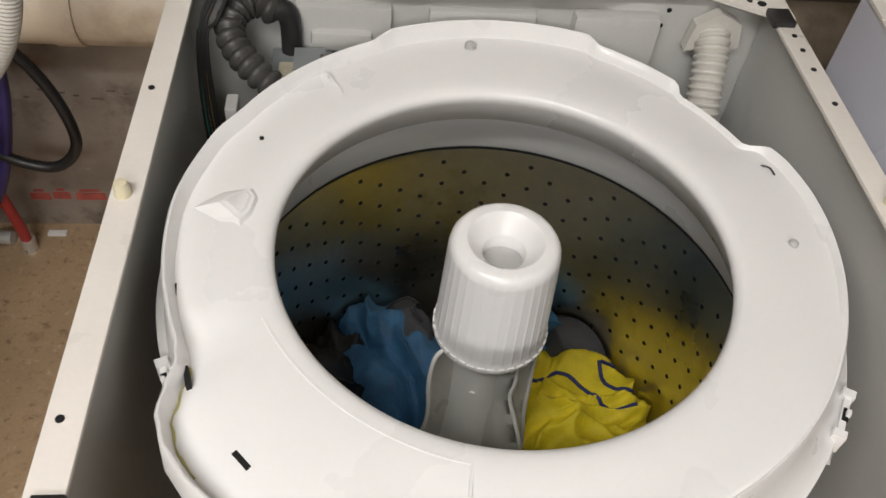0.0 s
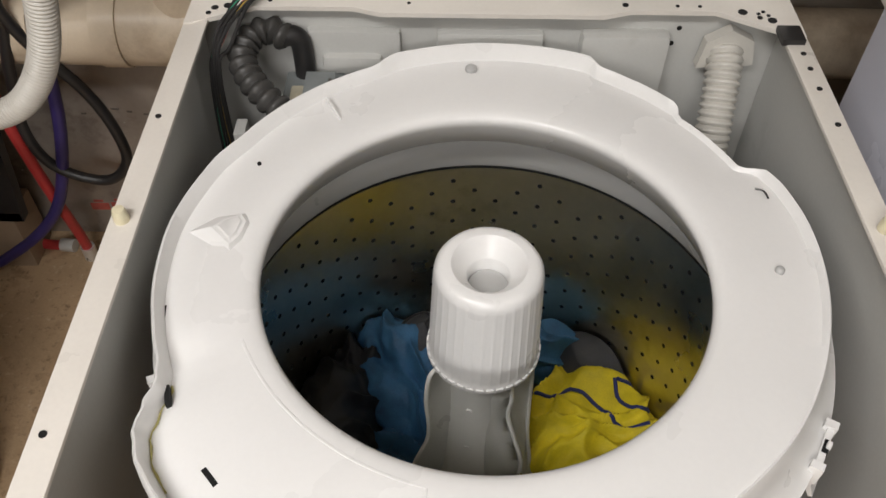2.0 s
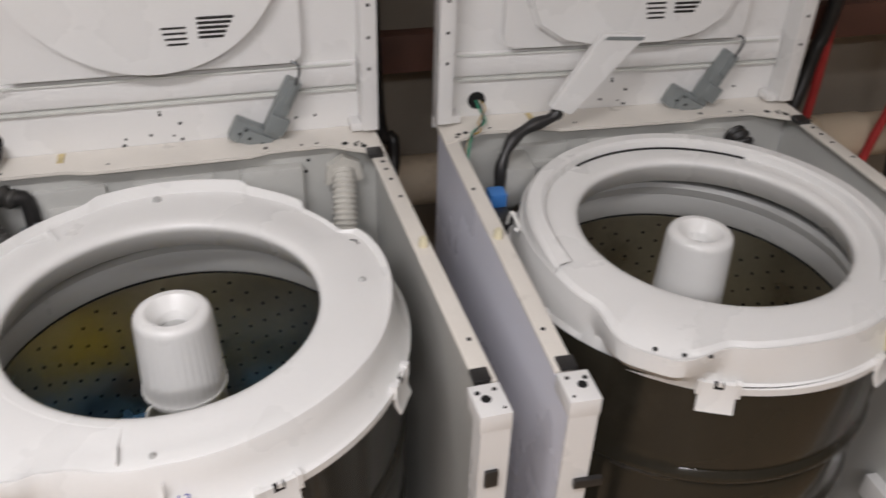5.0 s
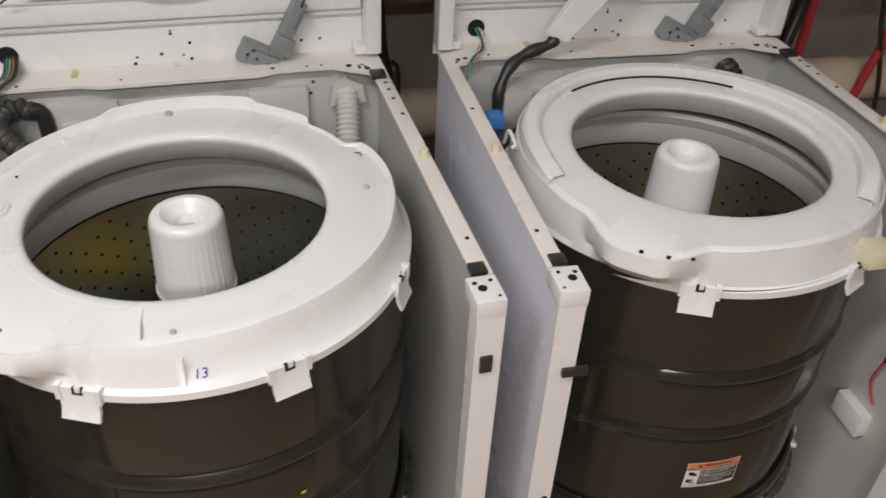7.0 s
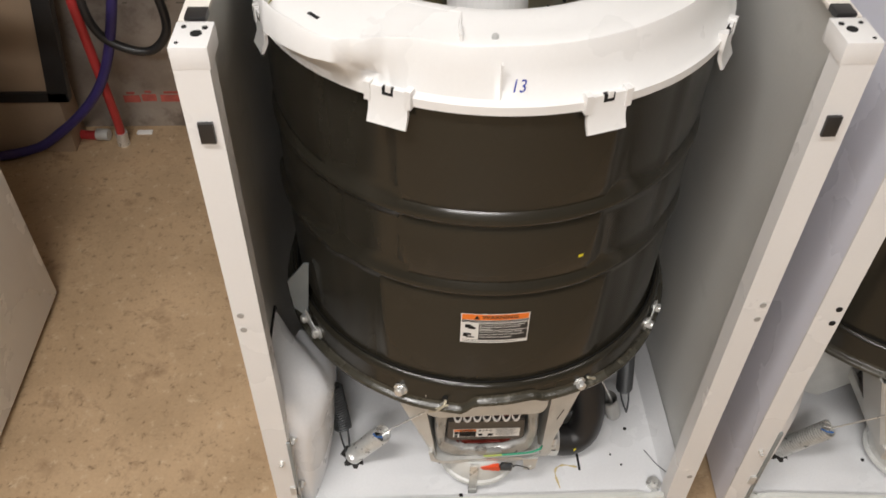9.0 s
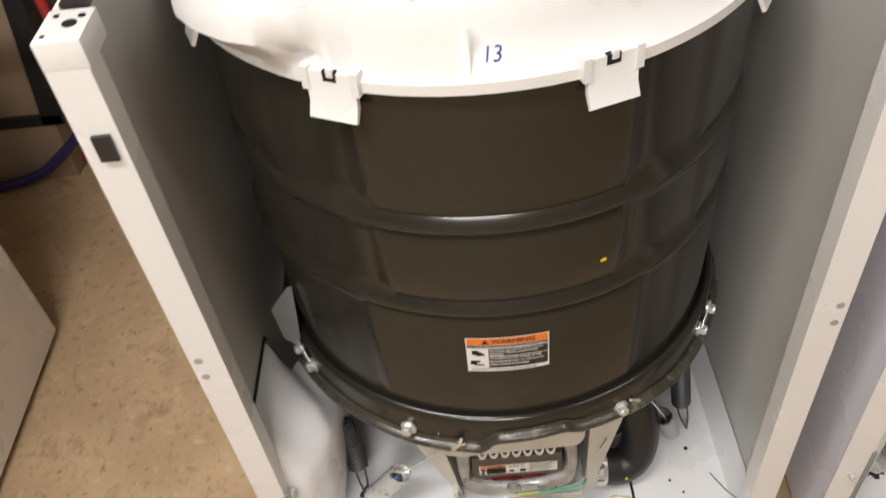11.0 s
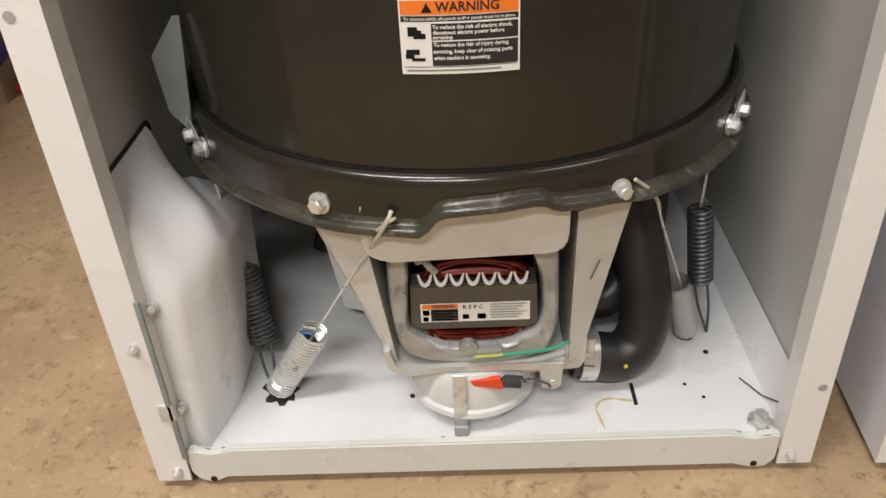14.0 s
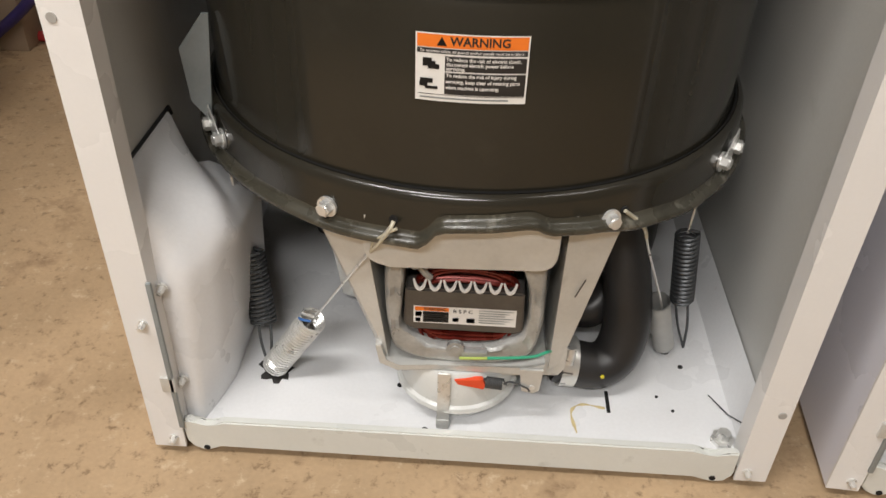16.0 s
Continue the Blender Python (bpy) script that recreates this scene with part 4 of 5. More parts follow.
def agitator(root, second):
    ax, ay = -0.0095, 0.309
    bm = bmesh.new()
    flute = lambda a, r, z: (-0.0006 if abs(((a * 36 / (2 * math.pi)) % 1) - 0.5) > 0.14 else 0.0) if r > 0.046 and z < 0.826 and z > 0.719 else 0.0
    prof = [(0.0, 0.804), (0.0186, 0.804), (0.019, 0.8195), (0.0195, 0.8205), (0.0215, 0.8225), (0.027, 0.8305), (0.033, 0.836), (0.040, 0.8365), (0.0445, 0.834), (0.0475, 0.829), (0.0485, 0.824), (0.0525, 0.727), (0.053, 0.72), (0.0537, 0.717), (0.0537, 0.712), (0.051, 0.707), (0.046, 0.7065), (0.044, 0.71)]
    prof = [(max(r, 0.0003), z) for r, z in prof]
    lathe(bm, prof, 216, ax, ay, 0, None if second else flute)
    col = bmesh.new()
    lathe(col, [(0.045, 0.71), (0.045, 0.702), (0.041, 0.698), (0.034, 0.696), (0.0335, 0.69), (0.031, 0.685), (0.031, 0.60), (0.036, 0.50), (0.05, 0.40), (0.1, 0.345), (0.17, 0.325), (0.2, 0.318)], 48, ax, ay)
    column = part("agitator", col, "agitator", root, "grey plastic agitator column with vanes")
    if second:
        column.location = (0.013, 0.034, 0)
    plug = bmesh.new()
    disc(plug, (ax, ay, 0.8055), (0, 0, 1), 0.0178, 0.001, 24)
    part("cap_plug", plug, "ring", column)
    part("agitator_cap", bm, "plastic", column, "white fluted agitator cap" if not second else "smooth white agitator cap")
    if not second:
        bb = bmesh.new()
        for k in range(36):
            a = 2 * math.pi * (k + 0.5) / 36
            box(bb, -0.0032, 0.0032, -0.0012, 0.0012, 0.7145, 0.7185, 0, 0, pose(ax + 0.0535 * math.cos(a), ay + 0.0535 * math.sin(a), 0, 0, 0, math.degrees(a) + 90))
        islands("cap_bead", bb, "plastic", column)
    fins = (("left", 193, 10, [(0.702, 0.046), (0.69, 0.056), (0.65, 0.06), (0.6, 0.0575), (0.565, 0.06), (0.53, 0.073), (0.49, 0.08), (0.43, 0.074), (0.36, 0.13)]),
            ("front", -80, 38, [(0.69, 0.035), (0.66, 0.04), (0.625, 0.038), (0.59, 0.05), (0.555, 0.062), (0.52, 0.06), (0.485, 0.046), (0.43, 0.04), (0.36, 0.11)]),
            ("right", 8, -14, [(0.702, 0.045), (0.68, 0.05), (0.62, 0.052), (0.56, 0.055), (0.5, 0.062), (0.45, 0.07), (0.36, 0.13)]),
            ("rear", 100, 10, [(0.702, 0.045), (0.66, 0.056), (0.6, 0.056), (0.54, 0.068), (0.45, 0.07), (0.36, 0.13)]))
    for _, turn, curl, edge in fins:
        line = smooth_path([(r, 0, z) for z, r in edge], 5)
        rows, rim = [], []
        for q in line:
            row = []
            for u in (0.0, 0.2, 0.4, 0.6, 0.8, 1.0):
                r = 0.024 + (q.x - 0.024) * u
                b = radians(turn + curl * u * u)
                row.append((ax + r * math.cos(b), ay + r * math.sin(b), q.z))
            rows.append(row)
            rim.append(Vector(row[-1]))
        bm = bmesh.new()
        grid(bm, rows)
        bmesh.ops.solidify(bm, geom=bm.faces[:], thickness=0.003)
        vane = part("vane", bm, "agitator", column, smooth=60)
        part("vane_edge", tube(bmesh.new(), rim, 0.0024, 8), "agitator", vane)
    hb = bmesh.new()
    for z in (0.64, 0.565):
        disc(hb, (ax - 0.012, ay - 0.0304, z), (-0.28, -0.96, 0), 0.0034, 0.0008, 12)
    islands("peg_hole", hb, "label", column)


def lathe_part(x, y, z, r):
    """A short round boss that faces the front."""
    bm = bmesh.new()
    disc(bm, (x, y, z), (0, -1, 0), r, 0.003, 20)
    disc(bm, (x, y - 0.0035, z), (0, -1, 0), r * 0.6, 0.001, 16)
    return bm


def drive(root, second):
    """Motor, pump, hoses and springs under the tub."""
    br = bmesh.new()
    prism(br, [(-0.097, 0.312), (-0.0965, 0.27), (-0.093, 0.2605), (-0.085, 0.2545), (-0.072, 0.2525), (0.064, 0.255), (0.073, 0.2575), (0.0785, 0.264), (0.0805, 0.274), (0.081, 0.312)], "y", 0.026, 0.036)
    bmesh.ops.bevel(br, geom=[e for e in br.edges], offset=0.0022, segments=2, affect="EDGES")
    mount = part("motor_mount", br, "dullzinc", root, "folded galvanised motor mount")
    for x0, x1, xb0, xb1, zb in ((-0.146, -0.1, -0.087, -0.079, 0.12), (0.137, 0.09, 0.1, 0.088, 0.112)):
        leg = bmesh.new()
        v = [(x0, 0.055, 0.292), (x1, 0.045, 0.286), (xb1, 0.046, zb), (xb0, 0.052, zb + 0.006)]
        vb = [(x0, 0.14, 0.292), (x1, 0.15, 0.286), (xb1, 0.13, zb), (xb0, 0.12, zb)]
        grid(leg, [[v[0], v[1]], [v[3], v[2]]])
        grid(leg, [[v[0], vb[0]], [v[3], vb[3]]])
        grid(leg, [[v[1], vb[1]], [v[2], vb[2]]])
        bmesh.ops.remove_doubles(leg, verts=leg.verts[:], dist=0.0001)
        bmesh.ops.solidify(leg, geom=leg.faces[:], thickness=0.0018)
        part("leg_bracket", leg, "dullzinc", mount, "", 20)
    part("scratch", tube(bmesh.new(), [(0.112, 0.0485, 0.232), (0.104, 0.0465, 0.212)], 0.0007, 5), "iron", mount)
    plate = bmesh.new()
    prism(plate, [(-0.09, 0.142), (-0.086, 0.116), (-0.068, 0.107), (-0.03, 0.112), (0.03, 0.112), (0.07, 0.11), (0.082, 0.116), (0.084, 0.128), (0.06, 0.12), (-0.03, 0.1185), (-0.066, 0.114), (-0.08, 0.121), (-0.084, 0.142)], "y", 0.038, 0.2)
    bmesh.ops.bevel(plate, geom=plate.edges[:], offset=0.001, segments=2, affect="EDGES")
    part("lower_plate", plate, "dullzinc", mount)
    part("plate_tab", prism(bmesh.new(), [(0.058, 0.122), (0.082, 0.122), (0.08, 0.094), (0.074, 0.089), (0.062, 0.092)], "y", 0.034, 0.037), "dullzinc", mount)
    part("outlet_plate", prism(bmesh.new(), [(0.035, 0.094), (0.1, 0.1), (0.106, 0.11), (0.106, 0.14), (0.09, 0.13), (0.05, 0.118)], "y", 0.052, 0.055), "dullzinc", mount)
    st = bmesh.new()
    prism(st, [(-0.0068, 0.118), (0.0068, 0.118), (0.0064, 0.05), (0.0052, 0.04), (-0.0052, 0.04), (-0.0064, 0.05)], "y", 0.026, 0.029)
    bmesh.ops.bevel(st, geom=st.edges[:], offset=0.001, segments=2, affect="EDGES")
    part("strap", place(st, lambda x, y, z: (x - 0.0185, y, z)), "zinc", mount)
    tip = bmesh.new()
    box(tip, -0.0258, -0.0112, 0.024, 0.032, 0.0365, 0.05, 0.003)
    part("strap_tip", tip, "sleeve", mount)
    bm = bmesh.new()
    disc(bm, (0.072, 0.0335, 0.098), (0, -1, 0), 0.0032, 0.001, 12)
    part("rivet", bm, "zinc", mount)
    # motor
    b = bmesh.new()
    prism(b, [(-0.06, 0.21), (0.056, 0.21), (0.058, 0.161), (0.05, 0.157), (-0.052, 0.157), (-0.062, 0.163)], "y", 0.048, 0.17)
    bmesh.ops.bevel(b, geom=b.edges[:], offset=0.002, segments=2, affect="EDGES")
    motor = part("drive_motor", b, "iron", root, "electric motor with red copper windings")
    rnd = random.Random(5)
    for z0, h, lean in ((0.209, 0.026, 1), (0.158, 0.026, -1)):
        w = bmesh.new()
        for k in range(26):
            half, rise, y = 0.05 - 0.016 * rnd.random(), h * (0.35 + 0.65 * rnd.random()), 0.052 + 0.02 * rnd.random()
            pts = [(-half, y + 0.006, z0), (-half * 0.8, y, z0 + lean * rise * 0.75), (-half * 0.3, y, z0 + lean * rise), (half * 0.3, y, z0 + lean * rise * 0.97), (half * 0.8, y, z0 + lean * rise * 0.72), (half, y + 0.006, z0)]
            tube(w, smooth_path(pts, 5), 0.0021, 6)
        tagged(part("winding", w, "copper", motor), kind="stuff")
    # near-black block stands in for the shade inside the motor
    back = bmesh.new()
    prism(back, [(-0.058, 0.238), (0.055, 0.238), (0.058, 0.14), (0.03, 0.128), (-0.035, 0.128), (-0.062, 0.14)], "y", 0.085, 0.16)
    part("motor_dark_fill", back, "hole", motor)
    for k in range(7):
        x = -0.046 + 0.0146 * k
        part("lacing", tube(bmesh.new(), smooth_path([(x - 0.0062, 0.05, 0.2215), (x - 0.0035, 0.0468, 0.2145), (x, 0.0462, 0.212), (x + 0.0035, 0.0468, 0.2145), (x + 0.0062, 0.05, 0.2215)], 4), lambda i, q: 0.001 + 0.0012 * math.sin(math.pi * min(1, i / 16)), 7), "label", motor)
    # cast end frame that surrounds the stator, open at the top
    outer = [(-0.079, 0.254), (-0.0805, 0.205), (-0.0765, 0.152), (-0.066, 0.128), (-0.03, 0.1175), (0.03, 0.1175), (0.066, 0.13), (0.0765, 0.168), (0.076, 0.215), (0.0745, 0.254)]
    inner = [(-0.06, 0.25), (-0.0615, 0.212), (-0.0635, 0.166), (-0.047, 0.148), (-0.022, 0.1385), (0.016, 0.1385), (0.042, 0.148), (0.0595, 0.166), (0.0595, 0.212), (0.05, 0.25)]

    def walked(points, n=72):
        path = smooth_path([(x, 0, z) for x, z in points], 10)
        run = [0.0]
        for q, r in zip(path, path[1:]):
            run.append(run[-1] + (r - q).length)
        out, k = [], 0
        for i in range(n):
            d = run[-1] * i / (n - 1)
            while k < len(run) - 2 and run[k + 1] < d:
                k += 1
            out.append(path[k].lerp(path[k + 1], (d - run[k]) / max(1e-9, run[k + 1] - run[k])))
        return out
    rows = []
    for i, (q, r) in enumerate(zip(walked(outer), walked(inner))):
        wob = 0.0022 * noise.noise((i * 0.33, 2.0, 0.5))
        row = [(q, 0.0, 0.09), (q, 0.0, 0.05), (q, 0.12, 0.0445), (q, 0.3, 0.0425 + wob), (q, 0.55, 0.0445 - wob), (q, 0.85, 0.0425 + wob), (q, 0.97, 0.045), (q, 1.0, 0.055), (q, 1.0, 0.09)]
        rows.append([(q.x + (r.x - q.x) * (u + (8 * wob if 0.2 < u < 0.9 else 0)), y, q.z + (r.z - q.z) * u) for _, u, y in row])
    bm = bmesh.new()
    grid(bm, rows)
    part("end_frame", bm, "cast", motor, "uneven grey cast end frame", 60)
    bm = bmesh.new()
    box(bm, -0.003, 0.024, 0.036, 0.046, 0.132, 0.1405, 0.003)
    part("wire_clip", bm, "cast", motor)
    part("frame_boss", lathe_part(-0.009, 0.0395, 0.1425, 0.009), "cast", motor)
    part("cable_tie", tube(bmesh.new(), smooth_path([(-0.052, 0.05, 0.236), (-0.046, 0.0445, 0.241), (-0.04, 0.045, 0.232), (-0.036, 0.048, 0.226)]), 0.0035, 8), "cast", motor)
    def om(off):
        return lambda x, y, z: (x, 0.0478 - off, y)
    ml = part("rating_label", sheet(-0.052, 0.05, 0.1675, 0.1895, om(0.0004), 1), "label", motor, "white rating label with orange corner")
    part("orange_header", sheet(-0.0505, -0.017, 0.1835, 0.1885, om(0.0008), 1), "orange", ml)
    part("black_block", sheet(-0.0425, -0.017, 0.169, 0.1828, om(0.0008), 1), "ink", ml)
    part("lettering", place(letters("WARNING", 0.0052, 0.0001, 0.022), lambda x, y, z: om(0.0011)(x - 0.031, y + 0.1862, 0)), "ink", ml)
    part("lettering", place(letters("R S P C", 0.0058, 0.0001, 0.019), lambda x, y, z: om(0.0009)(x - 0.003, y + 0.1845, 0)), "ink", ml)
    bars = bmesh.new()
    for k in range(4):
        box(bars, -0.041, -0.0185 - 0.003 * (k % 2), -0.001 + 0, 0.0, 0, 0.0001, 0, 0, pose(0, 0.181 - 0.0032 * k, 0))
    islands("print_line", place(bars, om(0.0011)), "label", ml)
    bars = bmesh.new()
    for k in range(6):
        box(bars, 0.013, 0.047 - 0.004 * ((k * 7) % 3), -0.0008, 0.0, 0, 0.0001, 0, 0, pose(0, 0.1875 - 0.0031 * k, 0))
    for x0, x1, y0, y1 in ((-0.013, -0.007, 0.171, 0.176), (0.001, 0.009, 0.1705, 0.1765), (-0.05, -0.044, 0.176, 0.182), (-0.05, -0.045, 0.169, 0.174)):
        box(bars, x0, x1, y0, y1, 0, 0.0001)
    islands("print_line", place(bars, om(0.0009)), "lever", ml)
    # drain pump below the motor
    bm = bmesh.new()
    lathe(bm, [(0.02, 0.112), (0.058, 0.11), (0.062, 0.102), (0.0625, 0.068), (0.066, 0.066), (0.066, 0.06), (0.06, 0.056), (0.052, 0.044), (0.05, 0.039), (0.02, 0.037), (0.001, 0.037)], 48, -0.006, 0.092)
    pump = part("drain_pump", bm, "milky", root, "milky plastic drain pump")
    rim = bmesh.new()
    lathe(rim, [(0.059, 0.066), (0.0662, 0.065), (0.0672, 0.061), (0.065, 0.058), (0.058, 0.057)], 56, -0.006, 0.092)
    part("pump_rim", rim, "milky", pump)
    part("pump_outlet", tube(bmesh.new(), [(0.04, 0.105, 0.078), (0.112, 0.105, 0.075)], 0.019, 20), "milky", pump)
    part("red_flag", prism(bmesh.new(), [(-0.008, 0.106), (0.021, 0.108), (0.024, 0.1), (0.022, 0.095), (-0.004, 0.1)], "y", 0.03, 0.036), "flag", pump, "small red plastic flag")
    part("idler_spring", spring_bm((0.024, 0.034, 0.102), (0.042, 0.034, 0.1), 0.0056, 0.001, 9, 0.004), "spring", pump)
    part("spring_hook", hose_bm([(0.043, 0.034, 0.1), (0.05, 0.034, 0.104), (0.066, 0.032, 0.099), (0.07, 0.032, 0.094)], 0.0011, 6), "spring", pump)
    part("ground_wire", hose_bm([(0.024, 0.0335, 0.1365), (0.05, 0.0335, 0.139), (0.07, 0.0335, 0.1425), (0.083, 0.036, 0.147), (0.088, 0.045, 0.14)], 0.0017, 7), "green", pump)
    part("bare_wire_end", hose_bm([(-0.004, 0.034, 0.134), (0.012, 0.0333, 0.1355), (0.025, 0.0335, 0.1365)], 0.0016, 7), "yellowgreen", pump)
    # black drain hoses
    hose = part("drain_hose", hose_bm([(0.104, 0.102, 0.077), (0.125, 0.1, 0.072), (0.15, 0.102, 0.069), (0.17, 0.11, 0.083), (0.178, 0.124, 0.122), (0.17, 0.145, 0.178), (0.158, 0.17, 0.235), (0.15, 0.2, 0.31)], 0.0262, 22), "black", root, "thick black rubber drain hose")
    part("sump_hose", hose_bm([(0.105, 0.16, 0.115), (0.13, 0.15, 0.11), (0.15, 0.155, 0.12), (0.185, 0.2, 0.16), (0.195, 0.235, 0.22), (0.19, 0.25, 0.3)], 0.022, 18), "black", root, "black rubber sump hose")
    bm = bmesh.new()
    lathe(bm, [(0.0268, -0.0085), (0.0285, -0.0085), (0.0288, -0.006), (0.0288, 0.006), (0.0285, 0.0085), (0.0268, 0.0085)], 36)
    bmesh.ops.transform(bm, matrix=pose(0.1145, 0.101, 0.0745, 0, 97, 4), verts=bm.verts[:])
    clamp = part("hose_clamp", bm, "zinc", hose)
    for k in range(9):
        a = radians(-20 - 16 * k)
        part("clamp_slot", bbox(-0.006, 0.006, -0.0008, 0.0008, -0.0003, 0.0003, 0, pose(0.1145 + 0.0035 * math.sin(a), 0.101 + 0.029 * -math.cos(a * 0.6), 0.0745 + 0.029 * math.sin(a * 0.6 + 0.5), 50 + 10 * k, 7, 0)), "iron", clamp)
    screw = tube(bmesh.new(), [(0.111, 0.07, 0.101), (0.1125, 0.074, 0.121)], 0.0068, 12)
    part("clamp_screw", screw, "zinc", clamp)
    for x, y, z in ((0.152, 0.0752, 0.078), (0.142, 0.131, 0.121)):
        bm = bmesh.new()
        disc(bm, (x, y, z), (0.2, -1, 0), 0.0022, 0.0008)
        part("paint_dab", bm, "yellow_mark", hose)
    marks = bmesh.new()
    for k in range(5):
        u = k / 4
        box(marks, -0.0012, 0.0012, -0.0004, 0.0004, -0.0032, 0.0032, 0, 0, pose(0.192 - 0.008 * (1 - u) ** 2, 0.1035 + 0.004 * u, 0.088 + 0.036 * u, 0, -20 + 25 * u, 40))
    islands("print_line", marks, "lever", hose)
    # suspension springs with their rods
    for a, b, r, low, high in (((-0.241, 0.15, 0.166), (-0.229, 0.125, 0.085), 0.0135, (-0.222, 0.1, 0.038), (-0.262, 0.165, 0.31)), ((0.235, 0.17, 0.208), (0.247, 0.17, 0.113), 0.0122, (0.264, 0.173, 0.038), (0.238, 0.168, 0.315))):
        sp = part("suspension_spring", spring_bm(a, b, r, 0.002, 17, 0.004), "spring", root, "dark coiled suspension spring")
        for d in (-0.007, 0.007):
            part("rod", hose_bm([Vector(b) + Vector((d, 0, 0)), Vector(b).lerp(Vector(low), 0.5) + Vector((d * 0.8, 0, 0)), low], 0.0016, 6), "spring", sp)
        part("rod", hose_bm([a, Vector(a).lerp(Vector(high), 0.5), high], 0.0014, 6), "zinc", sp)
    # damper springs and cables
    a, b, top = (-0.213, 0.095, 0.047), (-0.161, 0.08, 0.134), (-0.068, 0.0125, 0.311)
    sp = part("damper_spring", spring_bm(a, b, 0.0138, 0.0019, 22, 0.003), "zinc", root, "bright coiled damper spring")
    inside = bmesh.new()
    tube(inside, [a, Vector(a).lerp(Vector(b), 0.8)], 0.0112, 14)
    part("spring_core", inside, "iron", sp)
    part("blue_band", tube(bmesh.new(), smooth_path([Vector(b) + Vector((-0.0145, -0.003, 0.003)), Vector(b) + Vector((-0.009, -0.012, 0.009)), Vector(b) + Vector((0.0, -0.013, 0.0085))]), 0.0015, 7), "spring_tip", sp)
    part("cable", hose_bm([Vector(a).lerp(Vector(b), 0.7), b, Vector(b).lerp(Vector(top), 0.75), top], 0.0013, 6), "zinc", sp)
    part("cable_sleeve", hose_bm([(-0.0885, 0.0245, 0.272), (-0.0795, 0.013, 0.29), (-0.0705, 0.0095, 0.306), (-0.067, 0.014, 0.313)], 0.0019, 7), "cable_sleeve", sp)
    part("cable_sleeve", hose_bm([(-0.0895, 0.0245, 0.27), (-0.086, 0.018, 0.286), (-0.076, 0.0115, 0.299), (-0.064, 0.0085, 0.309)], 0.0014, 7), "cable_sleeve", sp)
    a, b, top = (0.236, 0.162, 0.052), (0.209, 0.13, 0.143), (0.137, 0.046, 0.314)
    way = (Vector(b) - Vector(a)).normalized()
    tubes = bmesh.new()
    tube(tubes, [a, b], 0.0128, 18, 0, False)
    tube(tubes, [Vector(b), Vector(a)], 0.0108, 18, 0, False)
    lipped = part("damper_sleeve", tubes, "sleeve", root, "grey plastic damper sleeve")
    part("sleeve_foot", tube(bmesh.new(), [Vector(a) - way * 0.016, a], 0.007, 10), "grime", lipped)
    part("cable", hose_bm([Vector(a).lerp(Vector(b), 0.4), Vector(b) + Vector((0.004, -0.002, -0.004)), (0.178, 0.095, 0.235), (0.158, 0.062, 0.29), top], 0.0014, 6), "zinc", lipped)
    part("cable_sleeve", hose_bm([(0.1685, 0.08, 0.263), (0.163, 0.07, 0.279), (0.152, 0.055, 0.298), (0.136, 0.046, 0.315)], 0.0019, 7), "cable_sleeve", lipped)
    # left leg plate behind the motor and dark parts
    bm = prism(bmesh.new(), [(-0.175, 0.25), (-0.11, 0.285), (-0.075, 0.285), (-0.07, 0.1), (-0.12, 0.06), (-0.15, 0.07)], "y", 0.2, 0.204)
    part("rear_leg_plate", bm, "dullzinc", mount)
    bm = bmesh.new()
    lathe(bm, [(0.001, 0.1), (0.05, 0.1), (0.055, 0.13), (0.06, 0.28), (0.001, 0.28)], 32, 0.0, 0.28)
    part("gear_case", bm, "iron", root)
    # pulley-shaped filler, added to darken the shaded space behind the motor
    bm = bmesh.new()
    lathe(bm, [(0.02, 0.232), (0.105, 0.23), (0.12, 0.226), (0.114, 0.216), (0.12, 0.206), (0.105, 0.2), (0.02, 0.198)], 56, -0.05, 0.33)
    part("dark_filler", bm, "black", root)
    for x0, x1 in ((-0.2, -0.12), (0.11, 0.19)):
        part("support_strut", tube(bmesh.new(), [(x0, 0.36, 0.05), (x1, 0.34, 0.28)] if x0 < 0 else [(x1, 0.36, 0.05), (x0, 0.34, 0.28)], 0.012, 10), "black", root)
    # white moulded shield over the left front corner
    rows = [
        [(-0.303, 0.04, 0.036), (-0.303, 0.04, 0.14), (-0.303, 0.04, 0.235), (-0.306, 0.032, 0.31), (-0.3195, 0.06, 0.322), (-0.3195, 0.178, 0.321)],
        [(-0.3, 0.022, 0.036), (-0.3, 0.022, 0.14), (-0.3, 0.022, 0.24), (-0.299, 0.021, 0.306), (-0.313, 0.062, 0.3195), (-0.314, 0.176, 0.319)],
        [(-0.274, 0.018, 0.036), (-0.27, 0.0185, 0.14), (-0.267, 0.02, 0.232), (-0.273, 0.045, 0.268), (-0.285, 0.085, 0.3), (-0.308, 0.172, 0.308)],
        [(-0.266, 0.045, 0.036), (-0.25, 0.048, 0.14), (-0.245, 0.052, 0.228), (-0.238, 0.075, 0.255), (-0.252, 0.1, 0.277), (-0.3, 0.168, 0.288)],
        [(-0.256, 0.085, 0.036), (-0.239, 0.088, 0.125), (-0.236, 0.088, 0.2), (-0.23, 0.09, 0.234), (-0.245, 0.125, 0.252), (-0.294, 0.172, 0.264)],
        [(-0.256, 0.2, 0.036), (-0.241, 0.2, 0.12), (-0.238, 0.2, 0.19), (-0.236, 0.2, 0.215), (-0.25, 0.2, 0.235), (-0.29, 0.2, 0.25)],
    ]
    bm = bmesh.new()
    grid(bm, rows)
